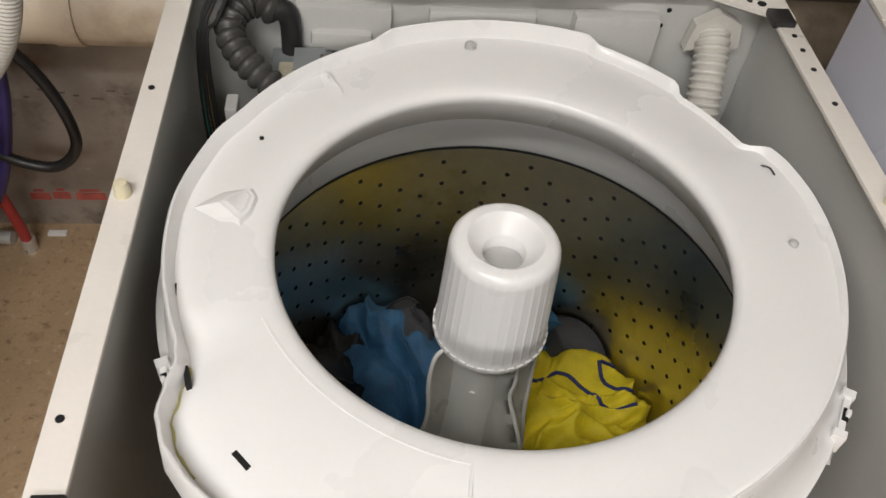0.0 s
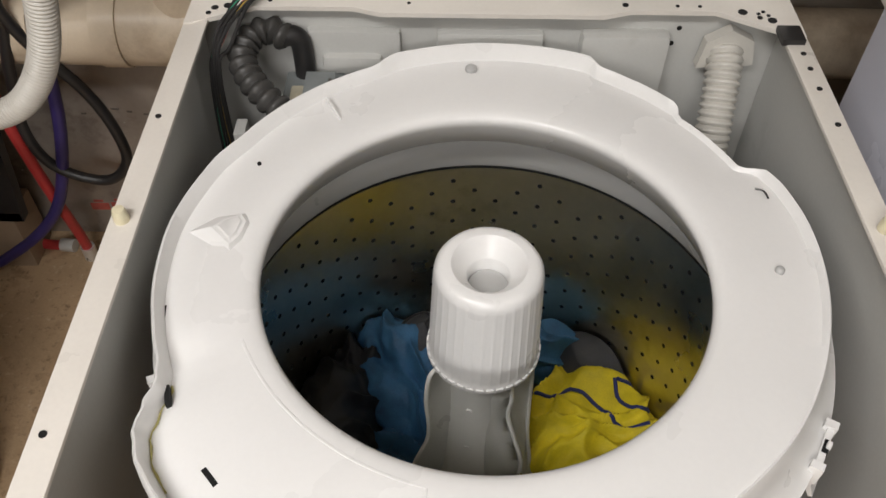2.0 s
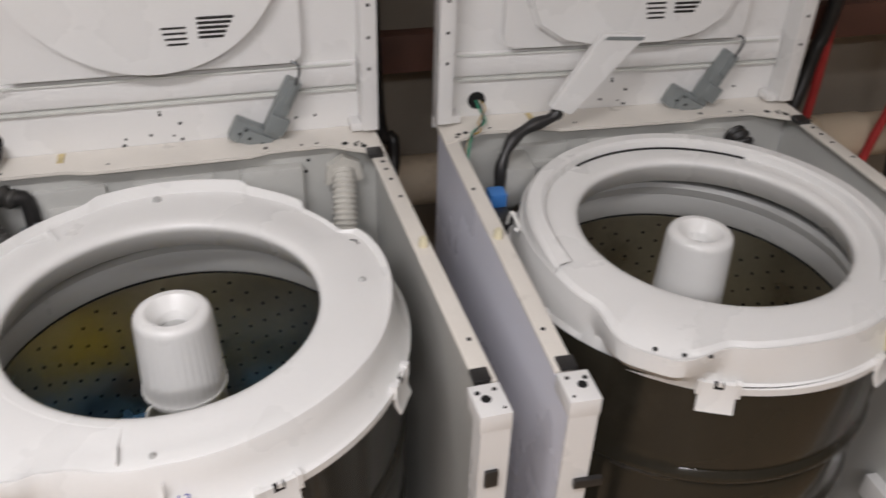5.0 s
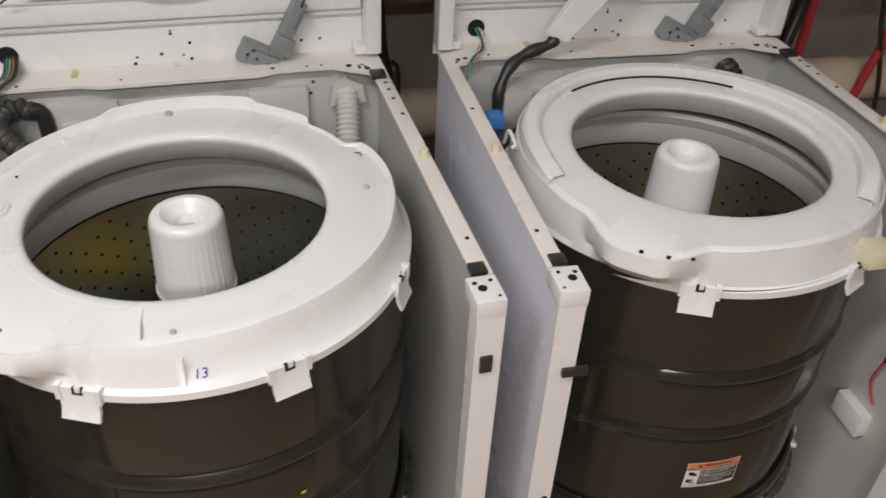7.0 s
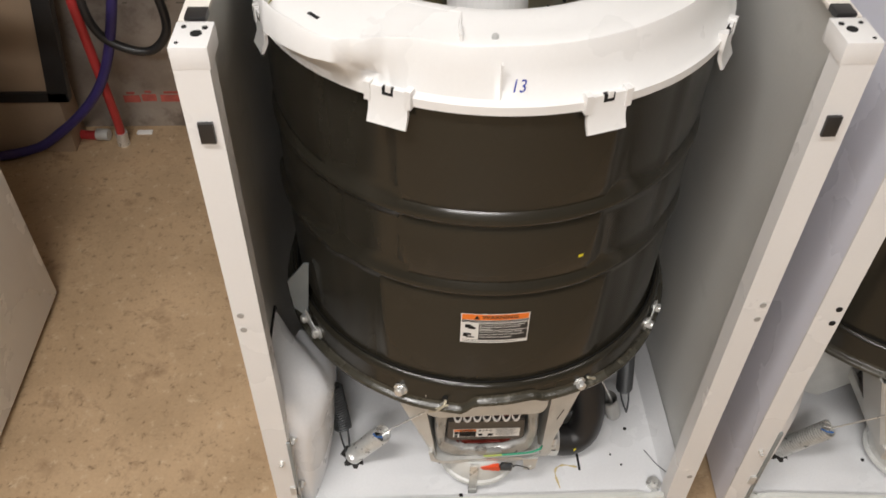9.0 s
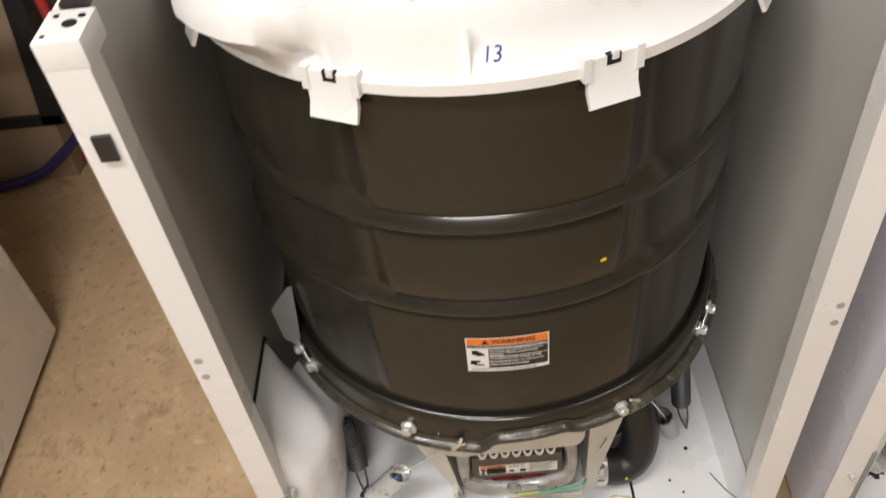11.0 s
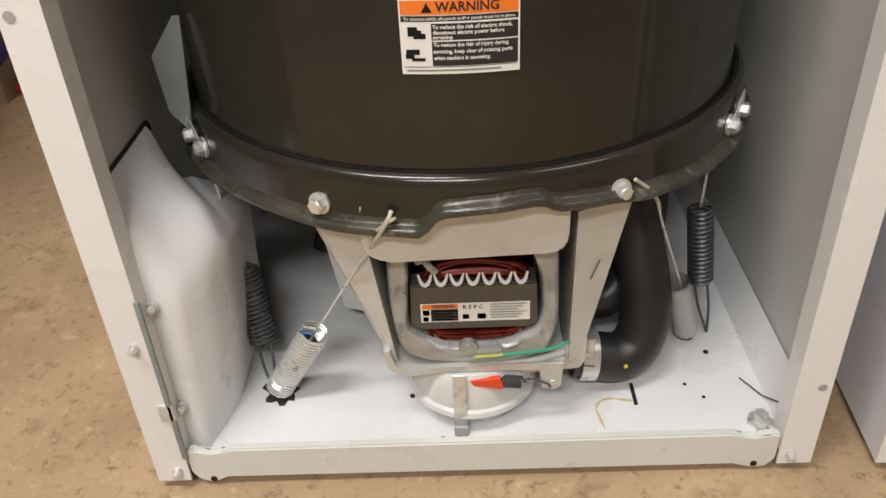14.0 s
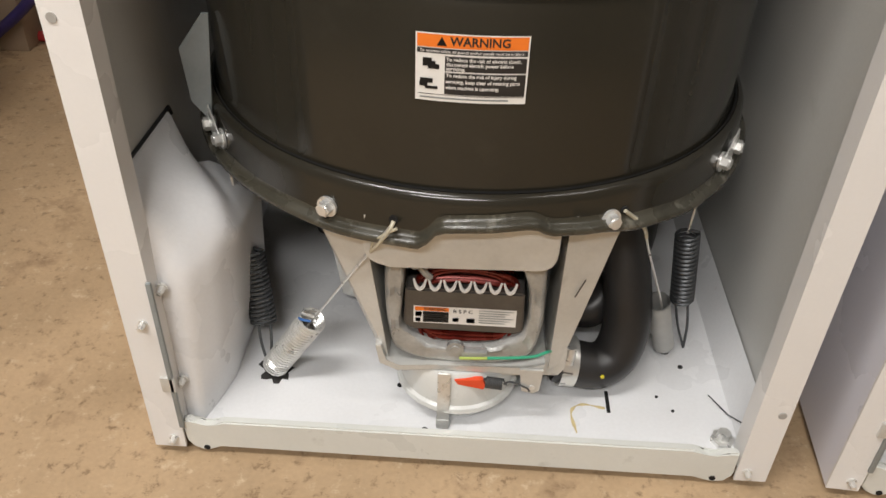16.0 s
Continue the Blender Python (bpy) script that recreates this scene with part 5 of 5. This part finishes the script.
    bmesh.ops.recalc_face_normals(bm, faces=bm.faces[:])
    bmesh.ops.subdivide_edges(bm, edges=bm.edges[:], cuts=3, use_grid_fill=True)
    for _ in range(2):
        bmesh.ops.smooth_vert(bm, verts=[v for v in bm.verts if not v.is_boundary], factor=0.5, use_axis_x=True, use_axis_y=True, use_axis_z=True)
    sh = part("white_shield", bm, "pan", root, "white moulded plastic shield", 80)
    part("notch", prism(bmesh.new(), [(-0.3015, 0.308), (-0.294, 0.308), (-0.2985, 0.275), (-0.3015, 0.262)], "y", 0.0165, 0.0195), "hole", sh)
    part("rubber_edge", tube(bmesh.new(), [(-0.319, 0.04, 0.318), (-0.319, 0.063, 0.3235), (-0.319, 0.188, 0.3195), (-0.319, 0.192, 0.31)], 0.0022, 6), "black", sh)
    for z in (0.098, 0.22):
        part("screw", bolt_bm((-0.287, 0.0165, z), (0.0, -1, 0), 0.0035, 0.0055), "zinc", sh)
    part("edge_strip", bbox(-0.2935, -0.2885, -0.003, 0.001, 0.045, 0.24, 0.001), "lever", sh)
    # the shadow on this bracket is put into its dark grey colour
    bm = prism(bmesh.new(), [(-0.29, 0.394), (-0.263, 0.43), (-0.256, 0.43), (-0.268, 0.315), (-0.286, 0.338)], "y", 0.168, 0.171)
    part("shaded_side_bracket", bm, "lever", root)


def rear_parts(root, second):
    """Fill hose, valve and drain outlet near the back."""
    if not second:
        part("fill_bellows", ribbed_bm([(-0.222, 0.622, 0.842), (-0.244, 0.63, 0.848), (-0.263, 0.618, 0.845), (-0.269, 0.594, 0.838), (-0.259, 0.57, 0.83), (-0.24, 0.548, 0.822), (-0.217, 0.53, 0.812), (-0.195, 0.515, 0.8)], 0.0162, 0.005, 0.0132), "bellows", root, "dark ribbed rubber fill hose")
        part("fill_elbow", hose_bm([(-0.23, 0.624, 0.844), (-0.217, 0.628, 0.842), (-0.21, 0.63, 0.828), (-0.21, 0.63, 0.78)], 0.0118, 16), "black", root)
        part("inlet_valve", bbox(-0.232, -0.165, 0.575, 0.635, 0.74, 0.79, 0.004), "lever", root)
        part("valve_bracket", bbox(-0.205, -0.172, 0.572, 0.61, 0.806, 0.808, 0.0005), "lever", root)
        part("valve_post", bbox(-0.176, -0.1725, 0.574, 0.58, 0.78, 0.822, 0.0005), "iron", root)
        part("valve_coil", bbox(-0.222, -0.196, 0.575, 0.6, 0.77, 0.797, 0.003), "cable_sleeve", root)
        part("connector", bbox(-0.266, -0.254, 0.495, 0.52, 0.795, 0.815, 0.002), "sleeve", root)
        part("drain_outlet", ribbed_bm([(0.264, 0.645, 0.828), (0.2625, 0.622, 0.813), (0.2585, 0.598, 0.788), (0.254, 0.572, 0.748), (0.25, 0.545, 0.68), (0.248, 0.52, 0.6)], 0.0205, 0.004, 0.0085, 20), "hosewhite", root, "white corrugated drain hose")
        bm = bmesh.new()
        prism(bm, [(-0.03, -0.022), (-0.025, 0.012), (0.0, 0.028), (0.027, 0.014), (0.033, -0.016), (0.02, -0.02), (0.0, 0.006), (-0.018, -0.02)], "y", 0.0, 0.014)
        place(bm, lambda x, y, z: (x + 0.264, y + 0.63, z + 0.826))
        part("hose_grommet", bm, "hosewhite", root)
        hb = bmesh.new()
        for x, z in ((0.21, 0.845), (0.205, 0.825), (0.228, 0.868), (0.285, 0.862)):
            disc(hb, (x, 0.6478, z), (0, -1, 0), 0.003, 0.0006)
        islands("hole", hb, "hole", root)
    else:
        bm = bmesh.new()
        prism(bm, [(-0.152, 0.925), (-0.114, 0.91), (-0.002, 1.04), (-0.076, 1.044)], "y", 0.6, 0.617)
        bmesh.ops.bevel(bm, geom=bm.edges[:], offset=0.002, segments=2, affect="EDGES")
        d = part("fill_chute", bm, "plastic", root, "flat white plastic fill chute")
        part("chute_mouth", prism(bmesh.new(), [(-0.07, 1.041), (-0.008, 1.0375), (-0.011, 1.032), (-0.074, 1.036)], "y", 0.5985, 0.601), "lever", d)
        part("fill_hose", hose_bm([(-0.132, 0.61, 0.915), (-0.15, 0.605, 0.905), (-0.185, 0.6, 0.895), (-0.215, 0.59, 0.878), (-0.235, 0.575, 0.845), (-0.24, 0.565, 0.80)], lambda i, s: 0.0098 + 0.0014 * math.sin(i * 0.6), 14), "black", root, "crumpled black rubber fill hose")
        part("connector", bbox(-0.272, -0.244, 0.505, 0.535, 0.785, 0.828, 0.004), "connector", root, "bright blue connector")
        part("inlet_valve", bbox(-0.23, -0.18, 0.56, 0.63, 0.77, 0.84, 0.004), "dullzinc", root)
        part("valve_coil", bbox(-0.275, -0.245, 0.46, 0.5, 0.77, 0.81, 0.004), "black", root)
        part("wire_clip", tube(bmesh.new(), smooth_path([(-0.27, 0.42, 0.83), (-0.27, 0.4, 0.86), (-0.262, 0.385, 0.84), (-0.272, 0.37, 0.85)]), 0.003, 8), "label", root)
        part("drain_stub", ribbed_bm([(0.21, 0.63, 0.84), (0.214, 0.6, 0.83), (0.22, 0.57, 0.79)], 0.021, 0.005, 0.012), "black", root)
        part("foam_block", bbox(0.134, 0.178, 0.064, 0.104, 0.8, 0.828, 0.005), "ivory", root)
        part("wire", hose_bm([(0.306, 0.094, 0.658), (0.306, 0.108, 0.635), (0.306, 0.117, 0.598), (0.306, 0.122, 0.552)], 0.0032, 8), "black", root)
        part("wire", hose_bm([(0.306, 0.122, 0.552), (0.306, 0.131, 0.510), (0.306, 0.124, 0.488), (0.306, 0.108, 0.470)], 0.0022, 8), "red", root)
        part("lid_switch", bbox(0.3, 0.321, 0.107, 0.176, 0.390, 0.436, 0.003), "plastic", root)


def washer(m, label, second):
    root = thing("washing_machine", m, label, "washing machine", "washing machines in a row")
    cabinet(root, second)
    raised_top(root, second)
    cover(root, second)
    tub(root, second)
    basket(root, second)
    agitator(root, second)
    drive(root, second)
    rear_parts(root, second)
    return root


washer(pose(0, 0, 0), "white top-loading washing machine opened up, front removed and top raised", False)
washer(pose(0.712, -0.023, 0, 0, 0, -3.6), "second white washing machine without front, tub cover with raised lip", True)

# ---- laundry in the basket ----


def cloth(name, mat, c, size, label, seed, amp=0.03, freq=11.0, rz=0.0, stretch=(1.0, 1.0)):
    """A heap of cloth: a closed lump with long ridged folds."""
    bm = bmesh.new()
    bmesh.ops.create_uvsphere(bm, u_segments=150, v_segments=80, radius=1.0)
    off = Vector((seed * 3.7, seed * 1.3, seed))
    rot = Matrix.Rotation(radians(rz), 3, "Z")
    for v in bm.verts:
        p = Vector((v.co.x * size[0], v.co.y * size[1], v.co.z * size[2]))
        w = p + 0.03 * Vector((noise.noise(p * 14 + off), noise.noise(p * 14 + off * 2), noise.noise(p * 14 - off)))
        q = Vector((w.x * stretch[0], w.y * stretch[1], w.z * 0.6)) * freq + off
        fold = (1 - min(1, abs(noise.noise(q)) * 2.6)) ** 1.4
        fold2 = (1 - min(1, abs(noise.noise(q * 2.1 + off)) * 2.4)) ** 1.3
        fold3 = 1 - min(1, abs(noise.noise(q * 4.3 - off)) * 2.2)
        d = amp * (0.7 * fold + 0.42 * fold2 + 0.05 * fold3 - 0.4)
        n = Vector((v.co.x * 0.8, v.co.y * 0.8, v.co.z * 1.6)).normalized()
        p = rot @ (p + n * d) + Vector(c)
        r = math.hypot(p.x - CX, p.y - CY)
        if r > 0.238:
            k = 0.238 / r
            p.x, p.y = CX + (p.x - CX) * k, CY + (p.y - CY) * k
        p.z = max(p.z, 0.327)
        v.co = p
    ob = part(name, bm, mat, None, "", 80)
    return tagged(ob, label, "towel")


def edging(ob, pts, r, mat):
    """Piping that lies on a towel along a plan line."""
    tree = BVHTree.FromPolygons([v.co[:] for v in ob.data.vertices], [p.vertices[:] for p in ob.data.polygons])
    path = []
    for p in even(smooth_path([(x, y, 0.7) for x, y in pts], 10), 0.006):
        hit = tree.ray_cast(p, Vector((0, 0, -1)))[0]
        if hit is not None:
            path.append(hit + Vector((0, 0, r * 0.5)))
    part("piping", tube(bmesh.new(), path, r, 7), mat, ob, "navy blue edging" if mat == "piping" else "black edging")


cloth("blue_towel", "cloth_blue", (-0.088, 0.43, 0.425), (0.052, 0.11, 0.088), "wet blue microfibre towel heaped beside the agitator", 3.1, 0.036, 11, 25, (1.7, 0.7))
cloth("blue_towel", "cloth_blue", (-0.1, 0.31, 0.398), (0.064, 0.078, 0.066), "wet blue microfibre towel low beside the agitator", 7.7, 0.035, 11, -20, (0.7, 1.6))
cloth("blue_towel", "cloth_blue", (0.08, 0.485, 0.45), (0.042, 0.04, 0.045), "small fold of wet blue towel behind the agitator", 5.2, 0.022, 12, 0, (0.8, 1.6))
yellow = cloth("yellow_towel", "cloth_yellow", (0.142, 0.352, 0.412), (0.098, 0.112, 0.066), "wet yellow microfibre towel with navy edging", 8.4, 0.032, 12, 25, (0.7, 1.7))
edging(yellow, [(0.065, 0.405), (0.1, 0.405), (0.128, 0.41), (0.15, 0.385), (0.175, 0.36), (0.205, 0.358)], 0.0026, "piping")
edging(yellow, [(0.172, 0.43), (0.176, 0.4), (0.202, 0.382), (0.216, 0.402), (0.202, 0.425), (0.174, 0.43)], 0.0026, "piping")
edging(yellow, [(0.118, 0.278), (0.14, 0.288), (0.16, 0.276)], 0.007, "piping")
cloth("grey_cloth", "cloth_grey", (0.158, 0.478, 0.42), (0.066, 0.045, 0.062), "wet dark grey cloth against the basket wall", 1.7, 0.01, 7)
grey = cloth("grey_cloth", "cloth_grey", (-0.076, 0.468, 0.485), (0.032, 0.042, 0.034), "folded wet grey cloth with black edging", 6.6, 0.012, 10)
edging(grey, [(-0.1, 0.45), (-0.103, 0.475), (-0.09, 0.498), (-0.07, 0.502), (-0.058, 0.485), (-0.07, 0.47), (-0.056, 0.458)], 0.0026, "cloth_dark")
cloth("black_cloth", "cloth_dark", (-0.17, 0.38, 0.41), (0.06, 0.13, 0.09), "wet black cloth low in the basket", 2.2, 0.034, 11)
cloth("black_cloth", "cloth_dark", (0.02, 0.2, 0.36), (0.14, 0.09, 0.04), "wet black cloth under the agitator vanes", 4.4, 0.02, 12)
cloth("black_cloth", "cloth_dark", (0.0, 0.44, 0.36), (0.17, 0.11, 0.055), "wet black cloth behind the agitator", 9.4, 0.03, 11)

# ---- room ----
setting("floor", bbox(-3.2, 3.6, -3.4, 1.12, -0.1, 0.0), "concrete", "tan stained concrete basement floor", "floor")
setting("wall_north", bbox(-3.2, 3.6, 1.12, 1.25, -0.1, 2.6), "wall", "rough brownish basement wall behind the machines", "wall")
setting("wall_south", bbox(-3.2, 3.6, -3.5, -3.4, -0.1, 2.6), "wall", "plain basement wall", "wall")
setting("wall_west", bbox(-3.3, -3.2, -3.4, 1.12, -0.1, 2.6), "wall", "plain basement wall", "wall")
setting("wall_east", bbox(3.6, 3.7, -3.4, 1.12, -0.1, 2.6), "wall", "plain basement wall", "wall")
setting("ceiling", bbox(-3.3, 3.7, -3.5, 1.25, 2.6, 2.7), "ceiling", "plain basement ceiling", "ceiling")
for lx, ly, watts in LAMPS:
    fx = thing("ceiling_light", pose(lx, ly, 2.44), "white fluorescent ceiling light", "ceiling light", "ceiling lights")
    part("housing", bbox(-0.63, 0.63, -0.13, 0.13, 0.02, 0.16, 0.01), "paint", fx)
    part("diffuser", bbox(-0.6, 0.6, -0.11, 0.11, 0.004, 0.018), "glow", fx)

board = thing("insulation_board", pose(-0.86, 1.118, 0), "silvery foil-faced insulation board leaning on the wall", "insulation board")
part("panel", bbox(-0.1, 0.75, -0.026, 0.0, 0.0, 1.25, 0.002), "foil", board)
bars = bmesh.new()
for k in range(9):
    box(bars, 0.11 + 0.03 * k, 0.12 + 0.03 * k + 0.006 * (k * 5 % 3), -0.0268, -0.026, 0.338 + 0.006 * (k * 7 % 4), 0.3415 + 0.006 * (k * 7 % 4))
islands("printed_bar", bars, "greyprint", board)
bars = bmesh.new()
for x0, x1, z in ((0.05, 0.09, 0.085), (0.095, 0.13, 0.088), (0.14, 0.2, 0.086), (0.21, 0.26, 0.087)):
    box(bars, x0, x1, -0.0268, -0.026, z - 0.012, z + 0.008)
    box(bars, x0 + 0.01, x1 - 0.01, -0.0272, -0.026, z + 0.012, z + 0.018)
islands("printed_bar", bars, "redprint", board)
board2 = thing("insulation_board", pose(-1.72, 1.118, 0), "second foil-faced insulation board leaning on the wall", "insulation board")
part("panel", bbox(0.0, 0.66, -0.04, -0.015, 0.0, 1.25, 0.002), "foil", board2)
bars = box(bmesh.new(), 0.45, 0.62, -0.0416, -0.04, 0.12, 0.14)
islands("printed_bar", bars, "redprint", board2)

pipe = thing("drain_pipe", pose(0, 1.0, 0), "cream plastic drain pipe with a tee along the wall", "pipe")
run = part("pipe_run", tube(bmesh.new(), [(-3.19, 0, 0.608), (0.4, 0, 0.585), (3.59, 0, 0.545)], 0.056, 28), "pvc", pipe)
part("tee", tube(bmesh.new(), [(-0.6, 0, 0.604), (-0.33, 0, 0.6035)], 0.064, 28), "pvc", run)
part("socket", tube(bmesh.new(), [(-0.6, 0, 0.604), (-0.56, 0, 0.604)], 0.069, 28), "pvc", run)
part("coupling", tube(bmesh.new(), [(-0.84, 0, 0.606), (-0.7, 0, 0.605)], 0.061, 28), "pvc", run)
part("riser", tube(bmesh.new(), smooth_path([(-0.462, 0, 0.6), (-0.462, 0, 0.72), (-0.468, 0.01, 0.8), (-0.485, 0.045, 0.88), (-0.5, 0.06, 1.0), (-0.5, 0.06, 2.6)]), 0.034, 22), "pvc", pipe)
part("riser_collar", tube(bmesh.new(), [(-0.462, 0, 0.64), (-0.462, 0, 0.718)], 0.0475, 28), "pvc", pipe)
part("riser_ring", tube(bmesh.new(), [(-0.462, 0, 0.712), (-0.462, 0, 0.727)], 0.052, 28), "pvc", pipe)
part("coupling", tube(bmesh.new(), [(1.5, 0, 0.571), (1.64, 0, 0.569)], 0.061, 28), "pvc", run)
joist = thing("wood_beam", pose(0, 0.96, 0.895), "dark red-brown wooden beam fixed along the wall", "beam")
part("beam", bbox(-3.19, 3.59, -0.02, 0.02, -0.036, 0.04, 0.004), "wood", joist)


def loose_hose(pts, r, mat, label, name="hose", seg=14):
    return tagged(part(name, hose_bm(pts, r, seg, 10), mat), label, "hose")


loose_hose([(-0.72, 0.93, 2.6), (-0.735, 0.93, 1.1), (-0.762, 0.93, 0.8), (-0.79, 0.93, 0.61), (-0.798, 0.94, 0.461), (-0.797, 0.96, 0.274), (-0.805, 1.0, 0.1), (-0.812, 1.017, 0.03)], 0.0105, "red", "red rubber water hose hanging to the floor")
loose_hose([(-0.660, 0.93, 0.855), (-0.649, 0.93, 0.745), (-0.676, 0.94, 0.642), (-0.719, 0.95, 0.418), (-0.8, 0.96, 0.211), (-0.935, 0.97, 0.07), (-1.06, 0.96, 0.018), (-1.4, 0.9, 0.012)], 0.0112, "blue", "dark blue rubber water hose curling on the floor")
loose_hose([(-0.8, 0.925, 2.6), (-0.79, 0.925, 1.1), (-0.748, 0.93, 0.8), (-0.714, 0.94, 0.632), (-0.65, 0.95, 0.509), (-0.622, 0.95, 0.42), (-0.624, 0.95, 0.345), (-0.675, 0.95, 0.3), (-0.757, 0.95, 0.334), (-0.782, 0.95, 0.42), (-0.755, 0.945, 0.55), (-0.724, 0.94, 0.7), (-0.71, 0.93, 1.1), (-0.7, 0.93, 2.6)], 0.0098, "black", "looped black rubber water hose hanging behind")
loose_hose([(-1.6, 1.03, 0.012), (-1.2, 1.05, 0.012), (-1.0, 1.05, 0.012), (-0.88, 1.04, 0.012)], 0.0112, "red", "red rubber water hose lying on the floor")
bm = tube(bmesh.new(), [(-0.88, 1.04, 0.015), (-0.85, 1.037, 0.015)], 0.0145, 12)
tagged(part("hose_fitting", bm, "dullzinc"), "metal hose coupling on the concrete floor", "fitting")
bm = tube(bmesh.new(), [(-0.81, 1.015, 0.04), (-0.813, 1.019, 0.0)], 0.0145, 12)
tagged(part("hose_fitting", bm, "zinc"), "bright metal hose coupling on the floor", "fitting")
bm = bbox(-0.79, -0.752, 1.055, 1.07, 0.0, 0.006, 0.002)
tagged(part("plastic_scrap", bm, "label"), "small white plastic scrap on the floor", "scrap")
tap = thing("wall_tap", pose(-0.660, 0.93, 0.855), "chrome water tap on the wall with a blue hose", "tap")
part("hose_nut", tube(bmesh.new(), [(0.0, 0, 0.0), (-0.012, 0, 0.02)], 0.0145, 12), "zinc", tap)
part("spout", hose_bm([(-0.012, 0, 0.02), (-0.03, 0, 0.045), (-0.055, 0.02, 0.055), (-0.09, 0.06, 0.055), (-0.13, 0.188, 0.055)], 0.011, 14), "zinc", tap)
part("tap_handle", lathe_part(-0.085, 0.02, 0.075, 0.022), "zinc", tap)
part("valve_stem", tube(bmesh.new(), [(-0.085, 0.06, 0.055), (-0.085, 0.022, 0.073)], 0.008, 10), "zinc", tap)
drain = tagged(part("corrugated_hose", ribbed_bm([(-0.5, 0.72, 2.6), (-0.505, 0.72, 1.4), (-0.512, 0.72, 1.0), (-0.525, 0.72, 0.87), (-0.553, 0.72, 0.755), (-0.605, 0.72, 0.675), (-0.67, 0.72, 0.642), (-0.76, 0.72, 0.637), (-1.1, 0.72, 0.64), (-1.6, 0.72, 0.3), (-1.7, 0.72, 0.022)], 0.02, 0.0022, 0.0056, 16), "hosewhite"), "white corrugated drain hose hung beside the machine", "hose")
part("cuff", tube(bmesh.new(), [(-0.714, 0.72, 0.6405), (-0.764, 0.72, 0.6395)], 0.0228, 20), "hosewhite", drain, "smooth white hose cuff")
crate = thing("cardboard_box", pose(-1.17, 1.02, 0), "brown cardboard box on the floor by the wall", "box")
part("body", bbox(-0.25, 0.25, -0.03, 0.06, 0.0, 0.148, 0.004), "card", crate)
leaning = thing("leaning_panel", pose(0, 0.995, 0), "tan panel in a black frame standing on a box", "framed panel")
part("stile", prism(bmesh.new(), [(-0.872, 0.58), (-0.838, 0.58), (-0.893, 0.149), (-0.94, 0.149)], "y", -0.012, 0.012), "black", leaning)
part("rail", bbox(-1.4, -0.895, -0.012, 0.012, 0.149, 0.172), "black", leaning)
part("panel", prism(bmesh.new(), [(-1.4, 0.58), (-0.872, 0.58), (-0.94, 0.172), (-1.4, 0.172)], "y", 0.0, 0.008), "card", leaning)

# machine standing across the aisle
other = thing("washing_machine", pose(-0.825, 0.509, 0), "closed white washing machine across the aisle", "washing machine", "washing machines in a row")
part("side_panel", bbox(-0.68, 0.0, -0.68, 0.0, 0.015, 0.9, 0.006), "paint", other)
part("pressed_panel", bbox(-0.001, 0.0025, -0.6, -0.05, 0.1, 0.85, 0.001), "paint", other)
part("foot", bbox(-0.06, -0.02, -0.06, -0.02, 0.0, 0.02), "black", other)
part("foot", bbox(-0.06, -0.02, -0.66, -0.62, 0.0, 0.02), "black", other)

# clutter beyond the second machine
loose_hose([(1.4, 0.93, 2.6), (1.402, 0.93, 1.2), (1.405, 0.93, 0.944), (1.41, 0.93, 0.812), (1.41, 0.93, 0.67), (1.4, 0.93, 0.3), (1.38, 0.93, 0.0)], 0.011, "red", "red rubber water hose hanging by the wall")
loose_hose([(1.6, 0.93, 2.6), (1.61, 0.93, 1.2), (1.632, 0.93, 0.927), (1.658, 0.93, 0.745), (1.622, 0.93, 0.56), (1.58, 0.93, 0.3), (1.57, 0.93, 0.0)], 0.011, "red", "second red rubber water hose hanging by the wall")
loose_hose([(1.4, 0.9, 2.6), (1.38, 0.9, 1.1), (1.355, 0.9, 0.84), (1.32, 0.88, 0.72), (1.26, 0.86, 0.5), (1.25, 0.86, 0.0)], 0.016, "black", "black rubber hose hanging beside the machine")
loose_hose([(1.6, 0.925, 2.6), (1.6, 0.925, 1.0), (1.61, 0.925, 0.79), (1.7, 0.925, 0.5), (1.72, 0.925, 0.0)], 0.006, "black", "thin black cable hanging by the wall")
loose_hose([(1.98, 0.92, 2.6), (1.98, 0.92, 0.8), (1.9, 0.92, 0.47), (1.98, 0.92, 0.38), (2.06, 0.92, 0.5), (2.08, 0.92, 2.6)], 0.009, "black", "looped black cable hanging by the wall")
loose_hose([(0.36, 0.88, 2.6), (0.37, 0.88, 0.95), (0.4, 0.86, 0.75), (0.38, 0.82, 0.6), (0.36, 0.82, 0.0)], 0.012, "black", "black rubber hose between the machines")
